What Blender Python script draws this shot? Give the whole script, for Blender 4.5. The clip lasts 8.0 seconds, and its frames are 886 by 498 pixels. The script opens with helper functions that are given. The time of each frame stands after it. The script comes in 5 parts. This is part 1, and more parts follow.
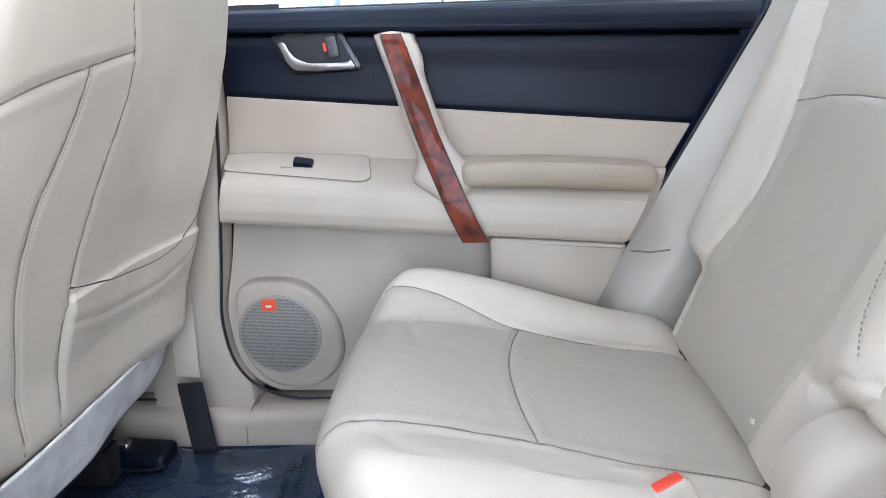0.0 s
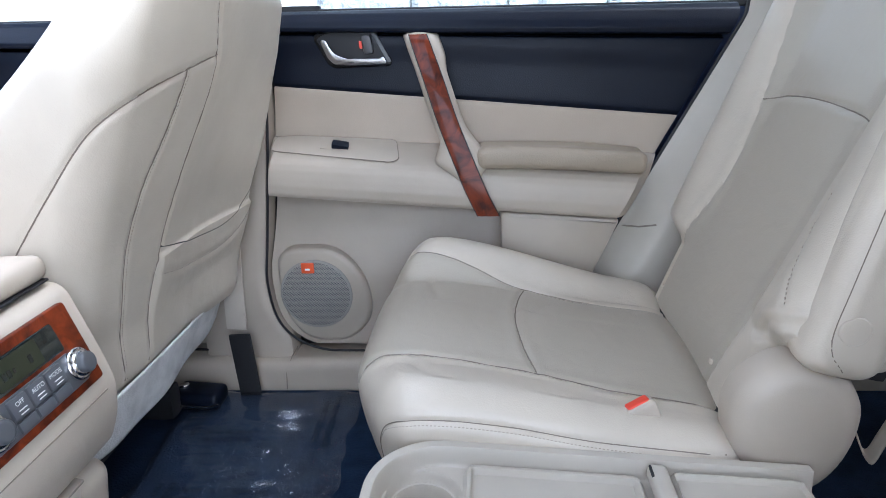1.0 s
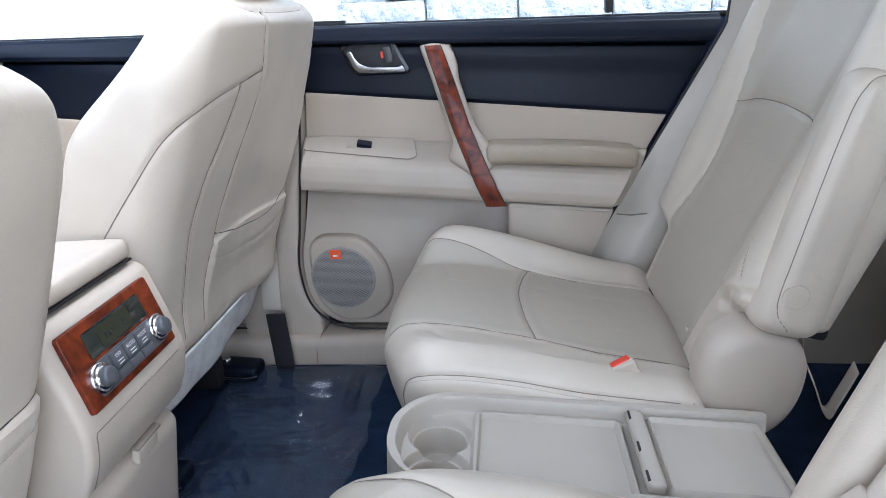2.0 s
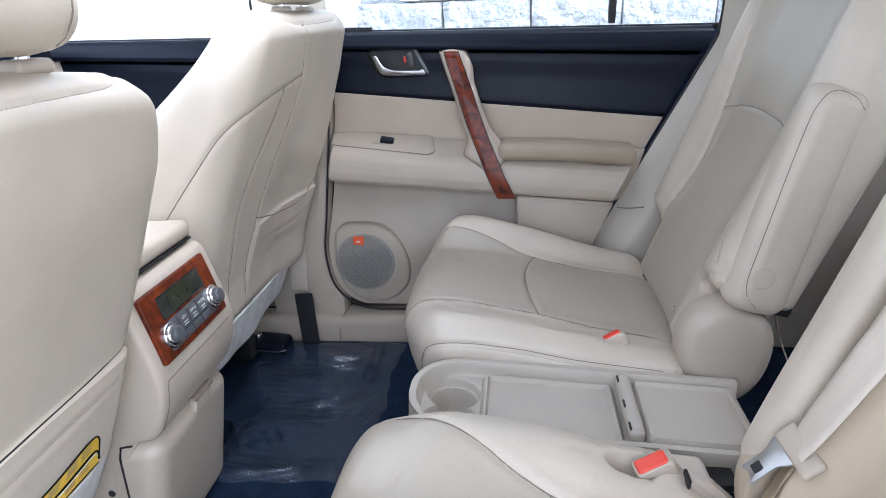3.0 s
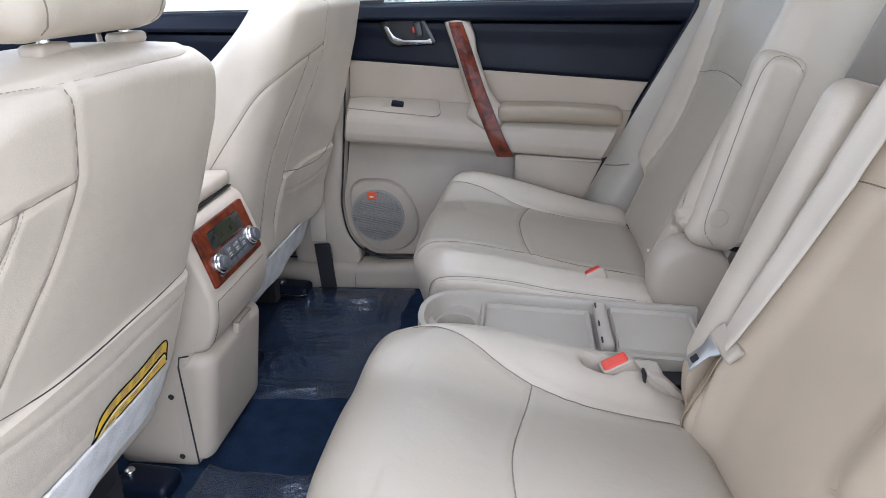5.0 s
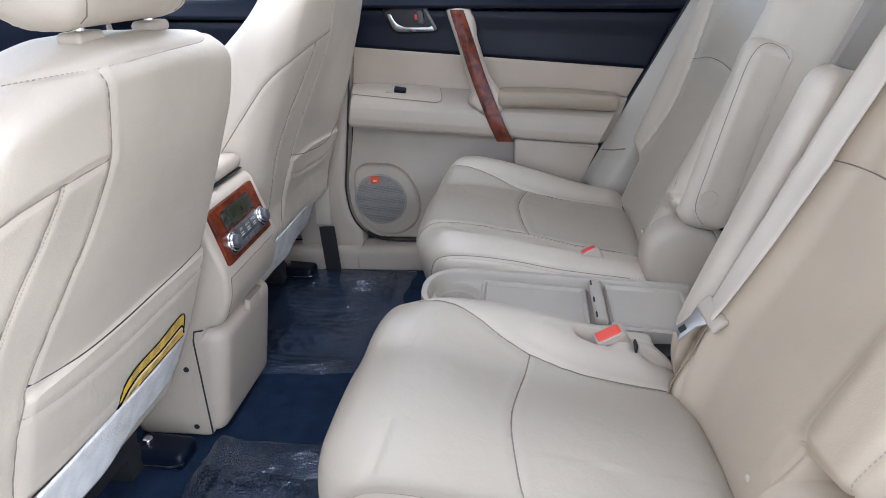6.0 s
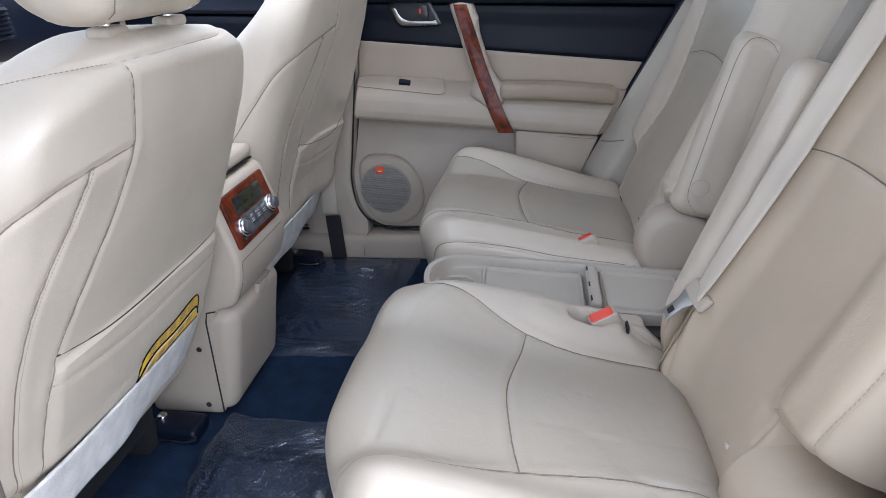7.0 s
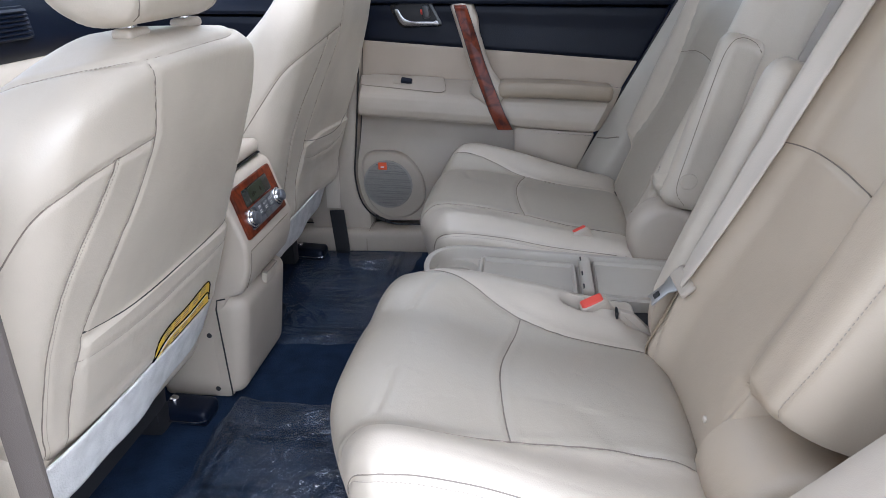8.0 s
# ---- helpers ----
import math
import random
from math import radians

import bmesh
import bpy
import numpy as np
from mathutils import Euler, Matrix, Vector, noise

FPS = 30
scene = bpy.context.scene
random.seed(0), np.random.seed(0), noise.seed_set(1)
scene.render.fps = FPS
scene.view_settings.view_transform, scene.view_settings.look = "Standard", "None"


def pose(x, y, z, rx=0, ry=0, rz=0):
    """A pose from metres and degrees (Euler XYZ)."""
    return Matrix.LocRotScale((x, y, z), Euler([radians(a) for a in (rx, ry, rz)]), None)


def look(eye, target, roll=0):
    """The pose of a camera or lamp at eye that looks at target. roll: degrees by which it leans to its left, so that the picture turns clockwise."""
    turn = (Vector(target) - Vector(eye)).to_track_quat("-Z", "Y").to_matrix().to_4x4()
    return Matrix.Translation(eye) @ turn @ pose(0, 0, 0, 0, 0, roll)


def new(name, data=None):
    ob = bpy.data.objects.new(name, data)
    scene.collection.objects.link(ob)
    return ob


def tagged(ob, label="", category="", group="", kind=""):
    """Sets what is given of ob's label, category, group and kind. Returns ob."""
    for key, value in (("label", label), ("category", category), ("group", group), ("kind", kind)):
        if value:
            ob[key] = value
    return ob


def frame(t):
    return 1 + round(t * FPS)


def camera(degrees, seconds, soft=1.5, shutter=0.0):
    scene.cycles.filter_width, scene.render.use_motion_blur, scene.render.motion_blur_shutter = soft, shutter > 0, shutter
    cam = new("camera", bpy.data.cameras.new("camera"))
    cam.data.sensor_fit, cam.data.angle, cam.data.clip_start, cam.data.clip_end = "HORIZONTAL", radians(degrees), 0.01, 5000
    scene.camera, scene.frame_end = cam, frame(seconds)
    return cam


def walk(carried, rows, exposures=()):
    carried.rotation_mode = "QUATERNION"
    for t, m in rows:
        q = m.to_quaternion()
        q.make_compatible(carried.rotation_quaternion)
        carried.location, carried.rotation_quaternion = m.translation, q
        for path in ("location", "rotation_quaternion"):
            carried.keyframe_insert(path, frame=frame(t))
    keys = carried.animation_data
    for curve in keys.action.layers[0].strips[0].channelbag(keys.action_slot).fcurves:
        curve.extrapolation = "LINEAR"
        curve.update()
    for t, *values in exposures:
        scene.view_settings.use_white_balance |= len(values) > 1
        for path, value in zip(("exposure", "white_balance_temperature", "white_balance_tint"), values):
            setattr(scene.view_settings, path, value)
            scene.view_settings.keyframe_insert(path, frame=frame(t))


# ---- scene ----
from mathutils.bvhtree import BVHTree

# ---- camera ----
cam = camera(68.8, 8.0, soft=0.66)
PATH = [
    (0, (0.127, -0.35, 0.705), (0.008, 1.552, 0.1), -2.4),
    (0.5, (0.122, -0.434, 0.725), (-0.016, 1.456, 0.087), -2.8),
    (1, (0.121, -0.518, 0.745), (-0.025, 1.362, 0.08), -1.8),
    (1.5, (0.13, -0.593, 0.761), (-0.046, 1.281, 0.086), -2.4),
    (3, (0.141, -0.803, 0.811), (-0.084, 1.06, 0.119), -2.0),
    (3.5, (0.148, -0.86, 0.817), (-0.082, 0.992, 0.098), -1.6),
    (4, (0.158, -0.903, 0.821), (-0.081, 0.94, 0.081), -2.0),
    (4.5, (0.166, -0.945, 0.824), (-0.082, 0.89, 0.069), -2.2),
    (6, (0.169, -1.037, 0.832), (-0.076, 0.778, 0.026), -2.2),
    (6.5, (0.173, -1.061, 0.837), (-0.081, 0.747, 0.02), -2.1),
    (7, (0.182, -1.088, 0.839), (-0.078, 0.716, 0.016), -2.2),
    (7.5, (0.19, -1.116, 0.843), (-0.075, 0.687, 0.019), -2.3),
    (8, (0.197, -1.146, 0.847), (-0.072, 0.656, 0.022), -2.2),
]
walk(cam, [(t, look(eye, target, roll)) for t, eye, target, roll in PATH],
     exposures=[(0.0, 3.68, 5520, 10), (0.5, 3.34, 5480, 10), (1.5, 3.17, 5430, 10), (3.5, 2.99, 5680, 12), (4.5, 2.88, 5680, 12), (6.0, 2.87, 5650, 12), (6.5, 2.79, 5630, 12), (7.0, 2.62, 5630, 12), (8.0, 2.57, 5610, 12)])

# ---- world and light ----
world = bpy.data.worlds.new("sky")
scene.world = world
world.use_nodes = True
wn = world.node_tree
sky = wn.nodes.new("ShaderNodeTexSky")
sky.sky_type, sky.sun_disc = "NISHITA", False
sky.sun_elevation, sky.sun_rotation = radians(55), radians(112)
sky.dust_density, sky.air_density, sky.ozone_density = 1.7, 1.0, 1.0
haze = wn.nodes.new("ShaderNodeHueSaturation")  # thin cloud greys the blue
haze.inputs["Saturation"].default_value = 0.25
wn.links.new(sky.outputs[0], haze.inputs["Color"])
wn.links.new(haze.outputs[0], wn.nodes["Background"].inputs[0])
wn.nodes["Background"].inputs[1].default_value = 0.125
sun_data = bpy.data.lights.new("sun", "SUN")
sun_data.energy, sun_data.angle, sun_data.color = 0.24, radians(60), (1.0, 0.98, 0.96)
sun = new("sun", sun_data)
sun.matrix_world = look((4.0, -1.62, 6.16), (0, 0, 0))


# ---- materials ----
def material(name, colour, rough=0.5, metal=0.0, grain=0.0, grain_size=0.002, vary=0.06, vary_size=0.15, coat=0.0, spec=0.5,
             second=None, per_object=0.0, uneven=0.0, uneven_size=0.03):
    m = bpy.data.materials.new(name)
    m.use_nodes = True
    t, b = m.node_tree, m.node_tree.nodes["Principled BSDF"]
    co = t.nodes.new("ShaderNodeTexCoord")
    n1 = t.nodes.new("ShaderNodeTexNoise")
    n1.inputs["Scale"].default_value, n1.inputs["Detail"].default_value = 1 / vary_size, 5
    t.links.new(co.outputs["Object"], n1.inputs["Vector"])
    ramp = t.nodes.new("ShaderNodeMix")
    ramp.data_type = "RGBA"
    second = second or tuple(c * (1 - 2.2 * vary) for c in colour)
    ramp.inputs["A"].default_value, ramp.inputs["B"].default_value = (*colour, 1), (*second, 1)
    lift = t.nodes.new("ShaderNodeMapRange")
    lift.inputs["From Min"].default_value, lift.inputs["From Max"].default_value = 0.35, 0.7
    t.links.new(n1.outputs["Fac"], lift.inputs["Value"])
    t.links.new(lift.outputs["Result"], ramp.inputs["Factor"])
    out = ramp.outputs["Result"]
    if per_object:
        info, hsv = t.nodes.new("ShaderNodeObjectInfo"), t.nodes.new("ShaderNodeHueSaturation")
        span = t.nodes.new("ShaderNodeMapRange")
        span.inputs["To Min"].default_value, span.inputs["To Max"].default_value = 1 - per_object, 1 + per_object
        t.links.new(info.outputs["Random"], span.inputs["Value"])
        t.links.new(span.outputs["Result"], hsv.inputs["Value"])
        t.links.new(out, hsv.inputs["Color"])
        out = hsv.outputs["Color"]
    t.links.new(out, b.inputs["Base Color"])
    wear = t.nodes.new("ShaderNodeMapRange")
    wear.inputs["To Min"].default_value, wear.inputs["To Max"].default_value = rough * 0.85, min(1, rough * 1.15)
    t.links.new(n1.outputs["Fac"], wear.inputs["Value"])
    t.links.new(wear.outputs["Result"], b.inputs["Roughness"])
    b.inputs["Metallic"].default_value = metal
    b.inputs["Specular IOR Level"].default_value = spec
    b.inputs["Coat Weight"].default_value, b.inputs["Coat Roughness"].default_value = coat, 0.04
    if grain:
        v = t.nodes.new("ShaderNodeTexVoronoi")
        v.inputs["Scale"].default_value = 1 / grain_size
        t.links.new(co.outputs["Object"], v.inputs["Vector"])
        bump = t.nodes.new("ShaderNodeBump")
        bump.inputs["Strength"].default_value, bump.inputs["Distance"].default_value = grain, grain_size * 0.3
        t.links.new(v.outputs["Distance"], bump.inputs["Height"])
        t.links.new(bump.outputs["Normal"], b.inputs["Normal"])
        if uneven:
            n2 = t.nodes.new("ShaderNodeTexNoise")
            n2.inputs["Scale"].default_value, n2.inputs["Detail"].default_value, n2.inputs["Distortion"].default_value = 1 / uneven_size, 3, 0.6
            t.links.new(co.outputs["Object"], n2.inputs["Vector"])
            soft_bump = t.nodes.new("ShaderNodeBump")
            soft_bump.inputs["Strength"].default_value, soft_bump.inputs["Distance"].default_value = uneven, uneven_size * 0.15
            t.links.new(n2.outputs["Fac"], soft_bump.inputs["Height"])
            t.links.new(soft_bump.outputs["Normal"], bump.inputs["Normal"])
    return m


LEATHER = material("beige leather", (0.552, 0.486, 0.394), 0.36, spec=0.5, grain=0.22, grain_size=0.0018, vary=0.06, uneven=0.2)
# darker, warmer leather copy: the near seat back's dimmer light put into its colour
LEATHER_NEAR = material("near seat leather with dimmer light in its colour", (0.495, 0.410, 0.305), 0.42, grain=0.18, grain_size=0.0018, vary=0.05, uneven=0.14)
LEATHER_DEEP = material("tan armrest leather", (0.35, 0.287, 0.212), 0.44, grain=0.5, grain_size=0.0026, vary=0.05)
THREAD = material("seam thread", (0.22, 0.185, 0.15), 0.8)
STITCH = material("taupe stitching", (0.34, 0.295, 0.24), 0.7)
PLASTIC = material("beige grained plastic", (0.45, 0.388, 0.312), 0.46, grain=0.2, grain_size=0.0012, vary=0.05, uneven=0.12)
PLASTIC_COOL = material("grey-beige plastic", (0.46, 0.418, 0.350), 0.42, grain=0.2, grain_size=0.0012, vary=0.05, uneven=0.10)
GRILLE = material("grey speaker mesh", (0.32, 0.30, 0.27), 0.6, vary=0.05)
FABRIC = material("tan vinyl insert", (0.47, 0.392, 0.308), 0.6, grain=0.35, grain_size=0.0016, vary=0.04)
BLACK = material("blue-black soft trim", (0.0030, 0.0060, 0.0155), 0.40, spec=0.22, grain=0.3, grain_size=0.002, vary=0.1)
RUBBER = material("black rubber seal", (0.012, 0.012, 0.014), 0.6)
CHROME = material("satin chrome", (0.78, 0.78, 0.8), 0.16, metal=1.0, vary=0.03)
CARPET = material("navy carpet", (0.014, 0.027, 0.056), 0.95, grain=1.0, grain_size=0.004, vary=0.18, vary_size=0.05, spec=0.1)
RED = material("orange-red buckle plastic", (0.72, 0.06, 0.03), 0.35, vary=0.08)
ORANGE = material("orange-red badge", (0.80, 0.11, 0.03), 0.4)
WHITE = material("white plastic", (0.75, 0.74, 0.72), 0.5)
YELLOW = material("yellow warning label", (0.72, 0.46, 0.03), 0.45)
CLOTH = material("white felt cloth", (0.68, 0.67, 0.65), 0.95, grain=0.8, grain_size=0.003, vary=0.1, vary_size=0.03)
WEBBING = material("tan belt webbing", (0.60, 0.53, 0.44), 0.6, grain=0.2, grain_size=0.0015)
GREY_BUTTON = material("grey button plastic", (0.06, 0.06, 0.064), 0.4)
DISPLAY = material("green-black display", (0.012, 0.016, 0.014), 0.15, coat=0.6)
DIGIT = material("olive display", (0.017, 0.021, 0.009), 0.35, coat=0.4)
LINING = material("pale headliner cloth", (0.66, 0.61, 0.53), 0.9, grain=0.4, grain_size=0.003)
ASPHALT = material("worn asphalt", (0.25, 0.22, 0.185), 0.9, grain=0.8, grain_size=0.01)
PAINT = material("dark blue car paint", (0.012, 0.03, 0.085), 0.3, coat=0.8)
INK = material("grey printed ink", (0.004, 0.005, 0.007), 0.8, spec=0.1)
BELT_SHADED = material("taupe webbing darkened for shade", (0.10, 0.083, 0.072), 0.7, grain=0.6, grain_size=0.0015)
WEBBING_SHADED = material("belt webbing with shade in its brown", (0.31, 0.24, 0.16), 0.65, grain=0.2, grain_size=0.0015)
STEEL_DARK = material("grey panel plastic", (0.075, 0.078, 0.086), 0.34, vary=0.04)
STEEL = material("brushed steel", (0.46, 0.46, 0.455), 0.34, metal=0.9, vary=0.03)
SATIN = material("satin handle chrome", (0.42, 0.42, 0.43), 0.22, metal=1.0, vary=0.03)
GLOSS_BLACK = material("black handle plastic", (0.006, 0.007, 0.010), 0.25, vary=0.05)
RENDERED = material("white rendered wall", (0.82, 0.81, 0.79), 0.9, grain=0.4, grain_size=0.02)


def wood_material():
    m = material("glossy red burl wood", (0.175, 0.028, 0.006), 0.5, coat=0.24, spec=0.15, second=(0.034, 0.0045, 0.0015), vary_size=0.034)
    t = m.node_tree
    n = [x for x in t.nodes if x.bl_idname == "ShaderNodeTexNoise"][0]
    n.inputs["Distortion"].default_value, n.inputs["Detail"].default_value = 1.4, 5
    return m


def stone_material():
    m = material("grey split stone", (0.62, 0.63, 0.65), 0.95, vary_size=0.04, second=(0.34, 0.35, 0.38), per_object=0.12)
    t, b = m.node_tree, m.node_tree.nodes["Principled BSDF"]
    n = t.nodes.new("ShaderNodeTexNoise")
    n.inputs["Scale"].default_value, n.inputs["Detail"].default_value = 28, 8
    bump = t.nodes.new("ShaderNodeBump")
    bump.inputs["Distance"].default_value = 0.04
    t.links.new(t.nodes["Texture Coordinate"].outputs["Object"], n.inputs["Vector"])
    t.links.new(n.outputs["Fac"], bump.inputs["Height"])
    t.links.new(bump.outputs["Normal"], b.inputs["Normal"])
    return m


def panel_leather():
    """Beige leather with fine-holed middle panels, darkened also for some of their shade."""
    m = LEATHER.copy()
    m.name = "beige leather with holed panels"
    t, b = m.node_tree, m.node_tree.nodes["Principled BSDF"]
    plain = b.inputs["Base Color"].links[0].from_socket
    mark, mix = t.nodes.new("ShaderNodeAttribute"), t.nodes.new("ShaderNodeMix")
    mark.attribute_name, mix.data_type = "panel", "RGBA"
    # panel tone: the holed leather's own, plus shade of the hollow seat middle
    mix.inputs["B"].default_value = (0.402, 0.356, 0.285, 1)
    edge = t.nodes.new("ShaderNodeMapRange")
    edge.inputs["From Min"].default_value, edge.inputs["From Max"].default_value = -0.0012, 0.0012
    t.links.new(mark.outputs["Fac"], edge.inputs["Value"])
    t.links.new(edge.outputs["Result"], mix.inputs["Factor"])
    t.links.new(plain, mix.inputs["A"])
    t.links.new(mix.outputs["Result"], b.inputs["Base Color"])
    return m


def clear_material(name, tint, gloss, rough, milk=0.0, crease=0.0):
    m = bpy.data.materials.new(name)
    m.use_nodes = True
    t = m.node_tree
    t.nodes.remove(t.nodes["Principled BSDF"])
    a, g, mix = t.nodes.new("ShaderNodeBsdfTransparent"), t.nodes.new("ShaderNodeBsdfGlossy"), t.nodes.new("ShaderNodeMixShader")
    sheen, gain = t.nodes.new("ShaderNodeFresnel"), t.nodes.new("ShaderNodeMath")
    gain.operation, sheen.inputs["IOR"].default_value, gain.inputs[1].default_value = "MULTIPLY", 1.45, gloss
    t.links.new(sheen.outputs[0], gain.inputs[0])
    t.links.new(gain.outputs[0], mix.inputs[0])
    a.inputs["Color"].default_value, g.inputs["Roughness"].default_value = (*tint, 1), rough
    t.links.new(a.outputs[0], mix.inputs[1])
    t.links.new(g.outputs[0], mix.inputs[2])
    out = mix
    if crease:
        co, n, bump = t.nodes.new("ShaderNodeTexCoord"), t.nodes.new("ShaderNodeTexNoise"), t.nodes.new("ShaderNodeBump")
        stretch = t.nodes.new("ShaderNodeMapping")
        stretch.inputs["Scale"].default_value, stretch.inputs["Rotation"].default_value = (7, 24, 10), (0, 0, 0.5)
        n.inputs["Scale"].default_value, n.inputs["Detail"].default_value, n.inputs["Distortion"].default_value = 1.0, 2.5, 1.2
        bump.inputs["Distance"].default_value = crease
        t.links.new(co.outputs["Object"], stretch.inputs["Vector"])
        t.links.new(stretch.outputs["Vector"], n.inputs["Vector"])
        t.links.new(n.outputs["Fac"], bump.inputs["Height"])
        t.links.new(bump.outputs["Normal"], g.inputs["Normal"])
    if milk:
        d, out = t.nodes.new("ShaderNodeBsdfDiffuse"), t.nodes.new("ShaderNodeMixShader")
        d.inputs["Color"].default_value, out.inputs[0].default_value = (0.45, 0.60, 0.95, 1), milk
        t.links.new(mix.outputs[0], out.inputs[1])
        t.links.new(d.outputs[0], out.inputs[2])
    t.links.new(out.outputs[0], t.nodes["Material Output"].inputs["Surface"])
    return m


WOOD, STONE, LEATHER_PANEL = wood_material(), stone_material(), panel_leather()
GLASS = clear_material("window glass", (0.93, 0.96, 0.95), 1.0, 0.0)
FILM = clear_material("clear plastic film", (0.96, 0.97, 0.98), 1.7, 0.06, 0.034, 0.008)


# ---- mesh helpers ----
def sm(a, b, x):
    k = np.clip((np.asarray(x, float) - a) / (b - a), 0, 1)
    return k * k * (3 - 2 * k)


def spline(points, n=40):
    """Catmull-Rom curve through a few points, n samples."""
    p = np.array(points, float)
    p = np.vstack([2 * p[0] - p[1], p, 2 * p[-1] - p[-2]])
    out = []
    for u in np.linspace(0, len(p) - 3 - 1e-9, n):
        i, f = int(u), u - int(u)
        a, b, c, d = p[i:i + 4]
        out.append(0.5 * (2 * b + (c - a) * f + (2 * a - 5 * b + 4 * c - d) * f ** 2 + (3 * b - a - 3 * c + d) * f ** 3))
    return np.array(out)


def grid(nu, nv, fn, close_u=False):
    """A sheet: fn takes arrays u, v in 0..1 and gives points."""
    u, v = np.meshgrid(np.linspace(0, 1, nu), np.linspace(0, 1, nv), indexing="ij")
    pts = np.stack(fn(u.ravel(), v.ravel()), 1)
    faces = [(i * nv + j, (i + 1) * nv + j, (i + 1) * nv + j + 1, i * nv + j + 1) for i in range(nu - 1) for j in range(nv - 1)]
    return pts, faces


def rbox(half, r, step):
    """A rounded box round the origin with an even net of faces."""
    h = np.array(half, float)
    n = [max(2, int(round(2 * a / step))) for a in h]
    index, pts, faces = {}, [], []

    def at(i, j, k):
        key = (i, j, k)
        if key not in index:
            index[key] = len(pts)
            pts.append([2 * h[0] * i / n[0] - h[0], 2 * h[1] * j / n[1] - h[1], 2 * h[2] * k / n[2] - h[2]])
        return index[key]
    for k, flip in ((0, True), (n[2], False)):
        for i in range(n[0]):
            for j in range(n[1]):
                q = [at(i, j, k), at(i + 1, j, k), at(i + 1, j + 1, k), at(i, j + 1, k)]
                faces.append(q[::-1] if flip else q)
    for j, flip in ((0, False), (n[1], True)):
        for i in range(n[0]):
            for k in range(n[2]):
                q = [at(i, j, k), at(i + 1, j, k), at(i + 1, j, k + 1), at(i, j, k + 1)]
                faces.append(q[::-1] if flip else q)
    for i, flip in ((0, True), (n[0], False)):
        for j in range(n[1]):
            for k in range(n[2]):
                q = [at(i, j, k), at(i, j + 1, k), at(i, j + 1, k + 1), at(i, j, k + 1)]
                faces.append(q[::-1] if flip else q)
    p = np.array(pts)
    inner = np.clip(p, -(h - r), h - r)
    d = p - inner
    length = np.linalg.norm(d, axis=1, keepdims=True)
    return np.where(length > 1e-9, inner + r * d / np.maximum(length, 1e-9), p), faces


def normals(V, F):
    f = np.array(F)
    fn = np.cross(V[f[:, 2]] - V[f[:, 0]], V[f[:, 3]] - V[f[:, 1]])
    n = np.zeros_like(V)
    for k in range(4):
        np.add.at(n, f[:, k], fn)
    return n / np.maximum(np.linalg.norm(n, axis=1, keepdims=True), 1e-12)


def distance(P, line):
    """Distance of points P (n, 2) to a polyline (m, 2)."""
    best = np.full(len(P), 9.0)
    for a, b in zip(line[:-1], line[1:]):
        ab = b - a
        k = np.clip(((P - a) @ ab) / max(ab @ ab, 1e-12), 0, 1)
        best = np.minimum(best, np.linalg.norm(P - a - k[:, None] * ab, axis=1))
    return best


def relaxed(V, F, times):
    """Even out a mesh of four-sided faces, as padding does under leather."""
    q = np.array([f for f in F if len(f) == 4])
    a, b = q.reshape(-1), np.roll(q, 1, 1).reshape(-1)
    count = np.maximum(np.bincount(a, minlength=len(V)) + np.bincount(b, minlength=len(V)), 1)
    for _ in range(times):
        mean = np.stack([np.bincount(a, V[b, k], len(V)) + np.bincount(b, V[a, k], len(V)) for k in range(3)], 1) / count[:, None]
        V = V + 0.5 * (mean - V)
    return V


def groove(V, F, axes, face, lines, depth=0.0026, width=0.0034, puff=0.0006):
    """Press seam lines, given on two axes, into the side of a mesh that looks along face."""
    N = normals(V, F)
    m = N @ np.array(face, float) > 0.05
    for line in lines:
        d = distance(V[m][:, axes], line)
        V[m] -= N[m] * (depth * np.exp(-(d / width) ** 2) - puff * np.exp(-((d - 0.011) / 0.007) ** 2))[:, None]
    return V


def tube(points, rad, n=6):
    p = np.array(points, float)
    t = np.gradient(p, axis=0)
    t /= np.maximum(np.linalg.norm(t, axis=1, keepdims=True), 1e-12)
    ref = np.array([0.31, 0.53, 0.79])
    a = np.cross(t, ref)
    a /= np.linalg.norm(a, axis=1, keepdims=True)
    b = np.cross(t, a)
    rad = np.broadcast_to(np.asarray(rad, float), (len(p),))
    V = np.concatenate([p + rad[:, None] * (a * math.cos(q) + b * math.sin(q)) for q in np.arange(n) * 2 * math.pi / n]).reshape(n, len(p), 3)
    V = V.transpose(1, 0, 2).reshape(-1, 3)
    F = [(i * n + j, i * n + (j + 1) % n, (i + 1) * n + (j + 1) % n, (i + 1) * n + j) for i in range(len(p) - 1) for j in range(n)]
    F += [tuple(range(n))[::-1], tuple(range((len(p) - 1) * n, len(p) * n))]
    return V, F


def join(*meshes):
    V, F, k = [], [], 0
    for v, f in meshes:
        V.append(np.asarray(v, float))
        F += [tuple(i + k for i in q) for q in f]
        k += len(v)
    return np.vstack(V), F


def placed(mesh, m):
    v, f = mesh
    v = np.asarray(v, float)
    a = np.array(m)
    return v @ a[:3, :3].T + a[:3, 3], f


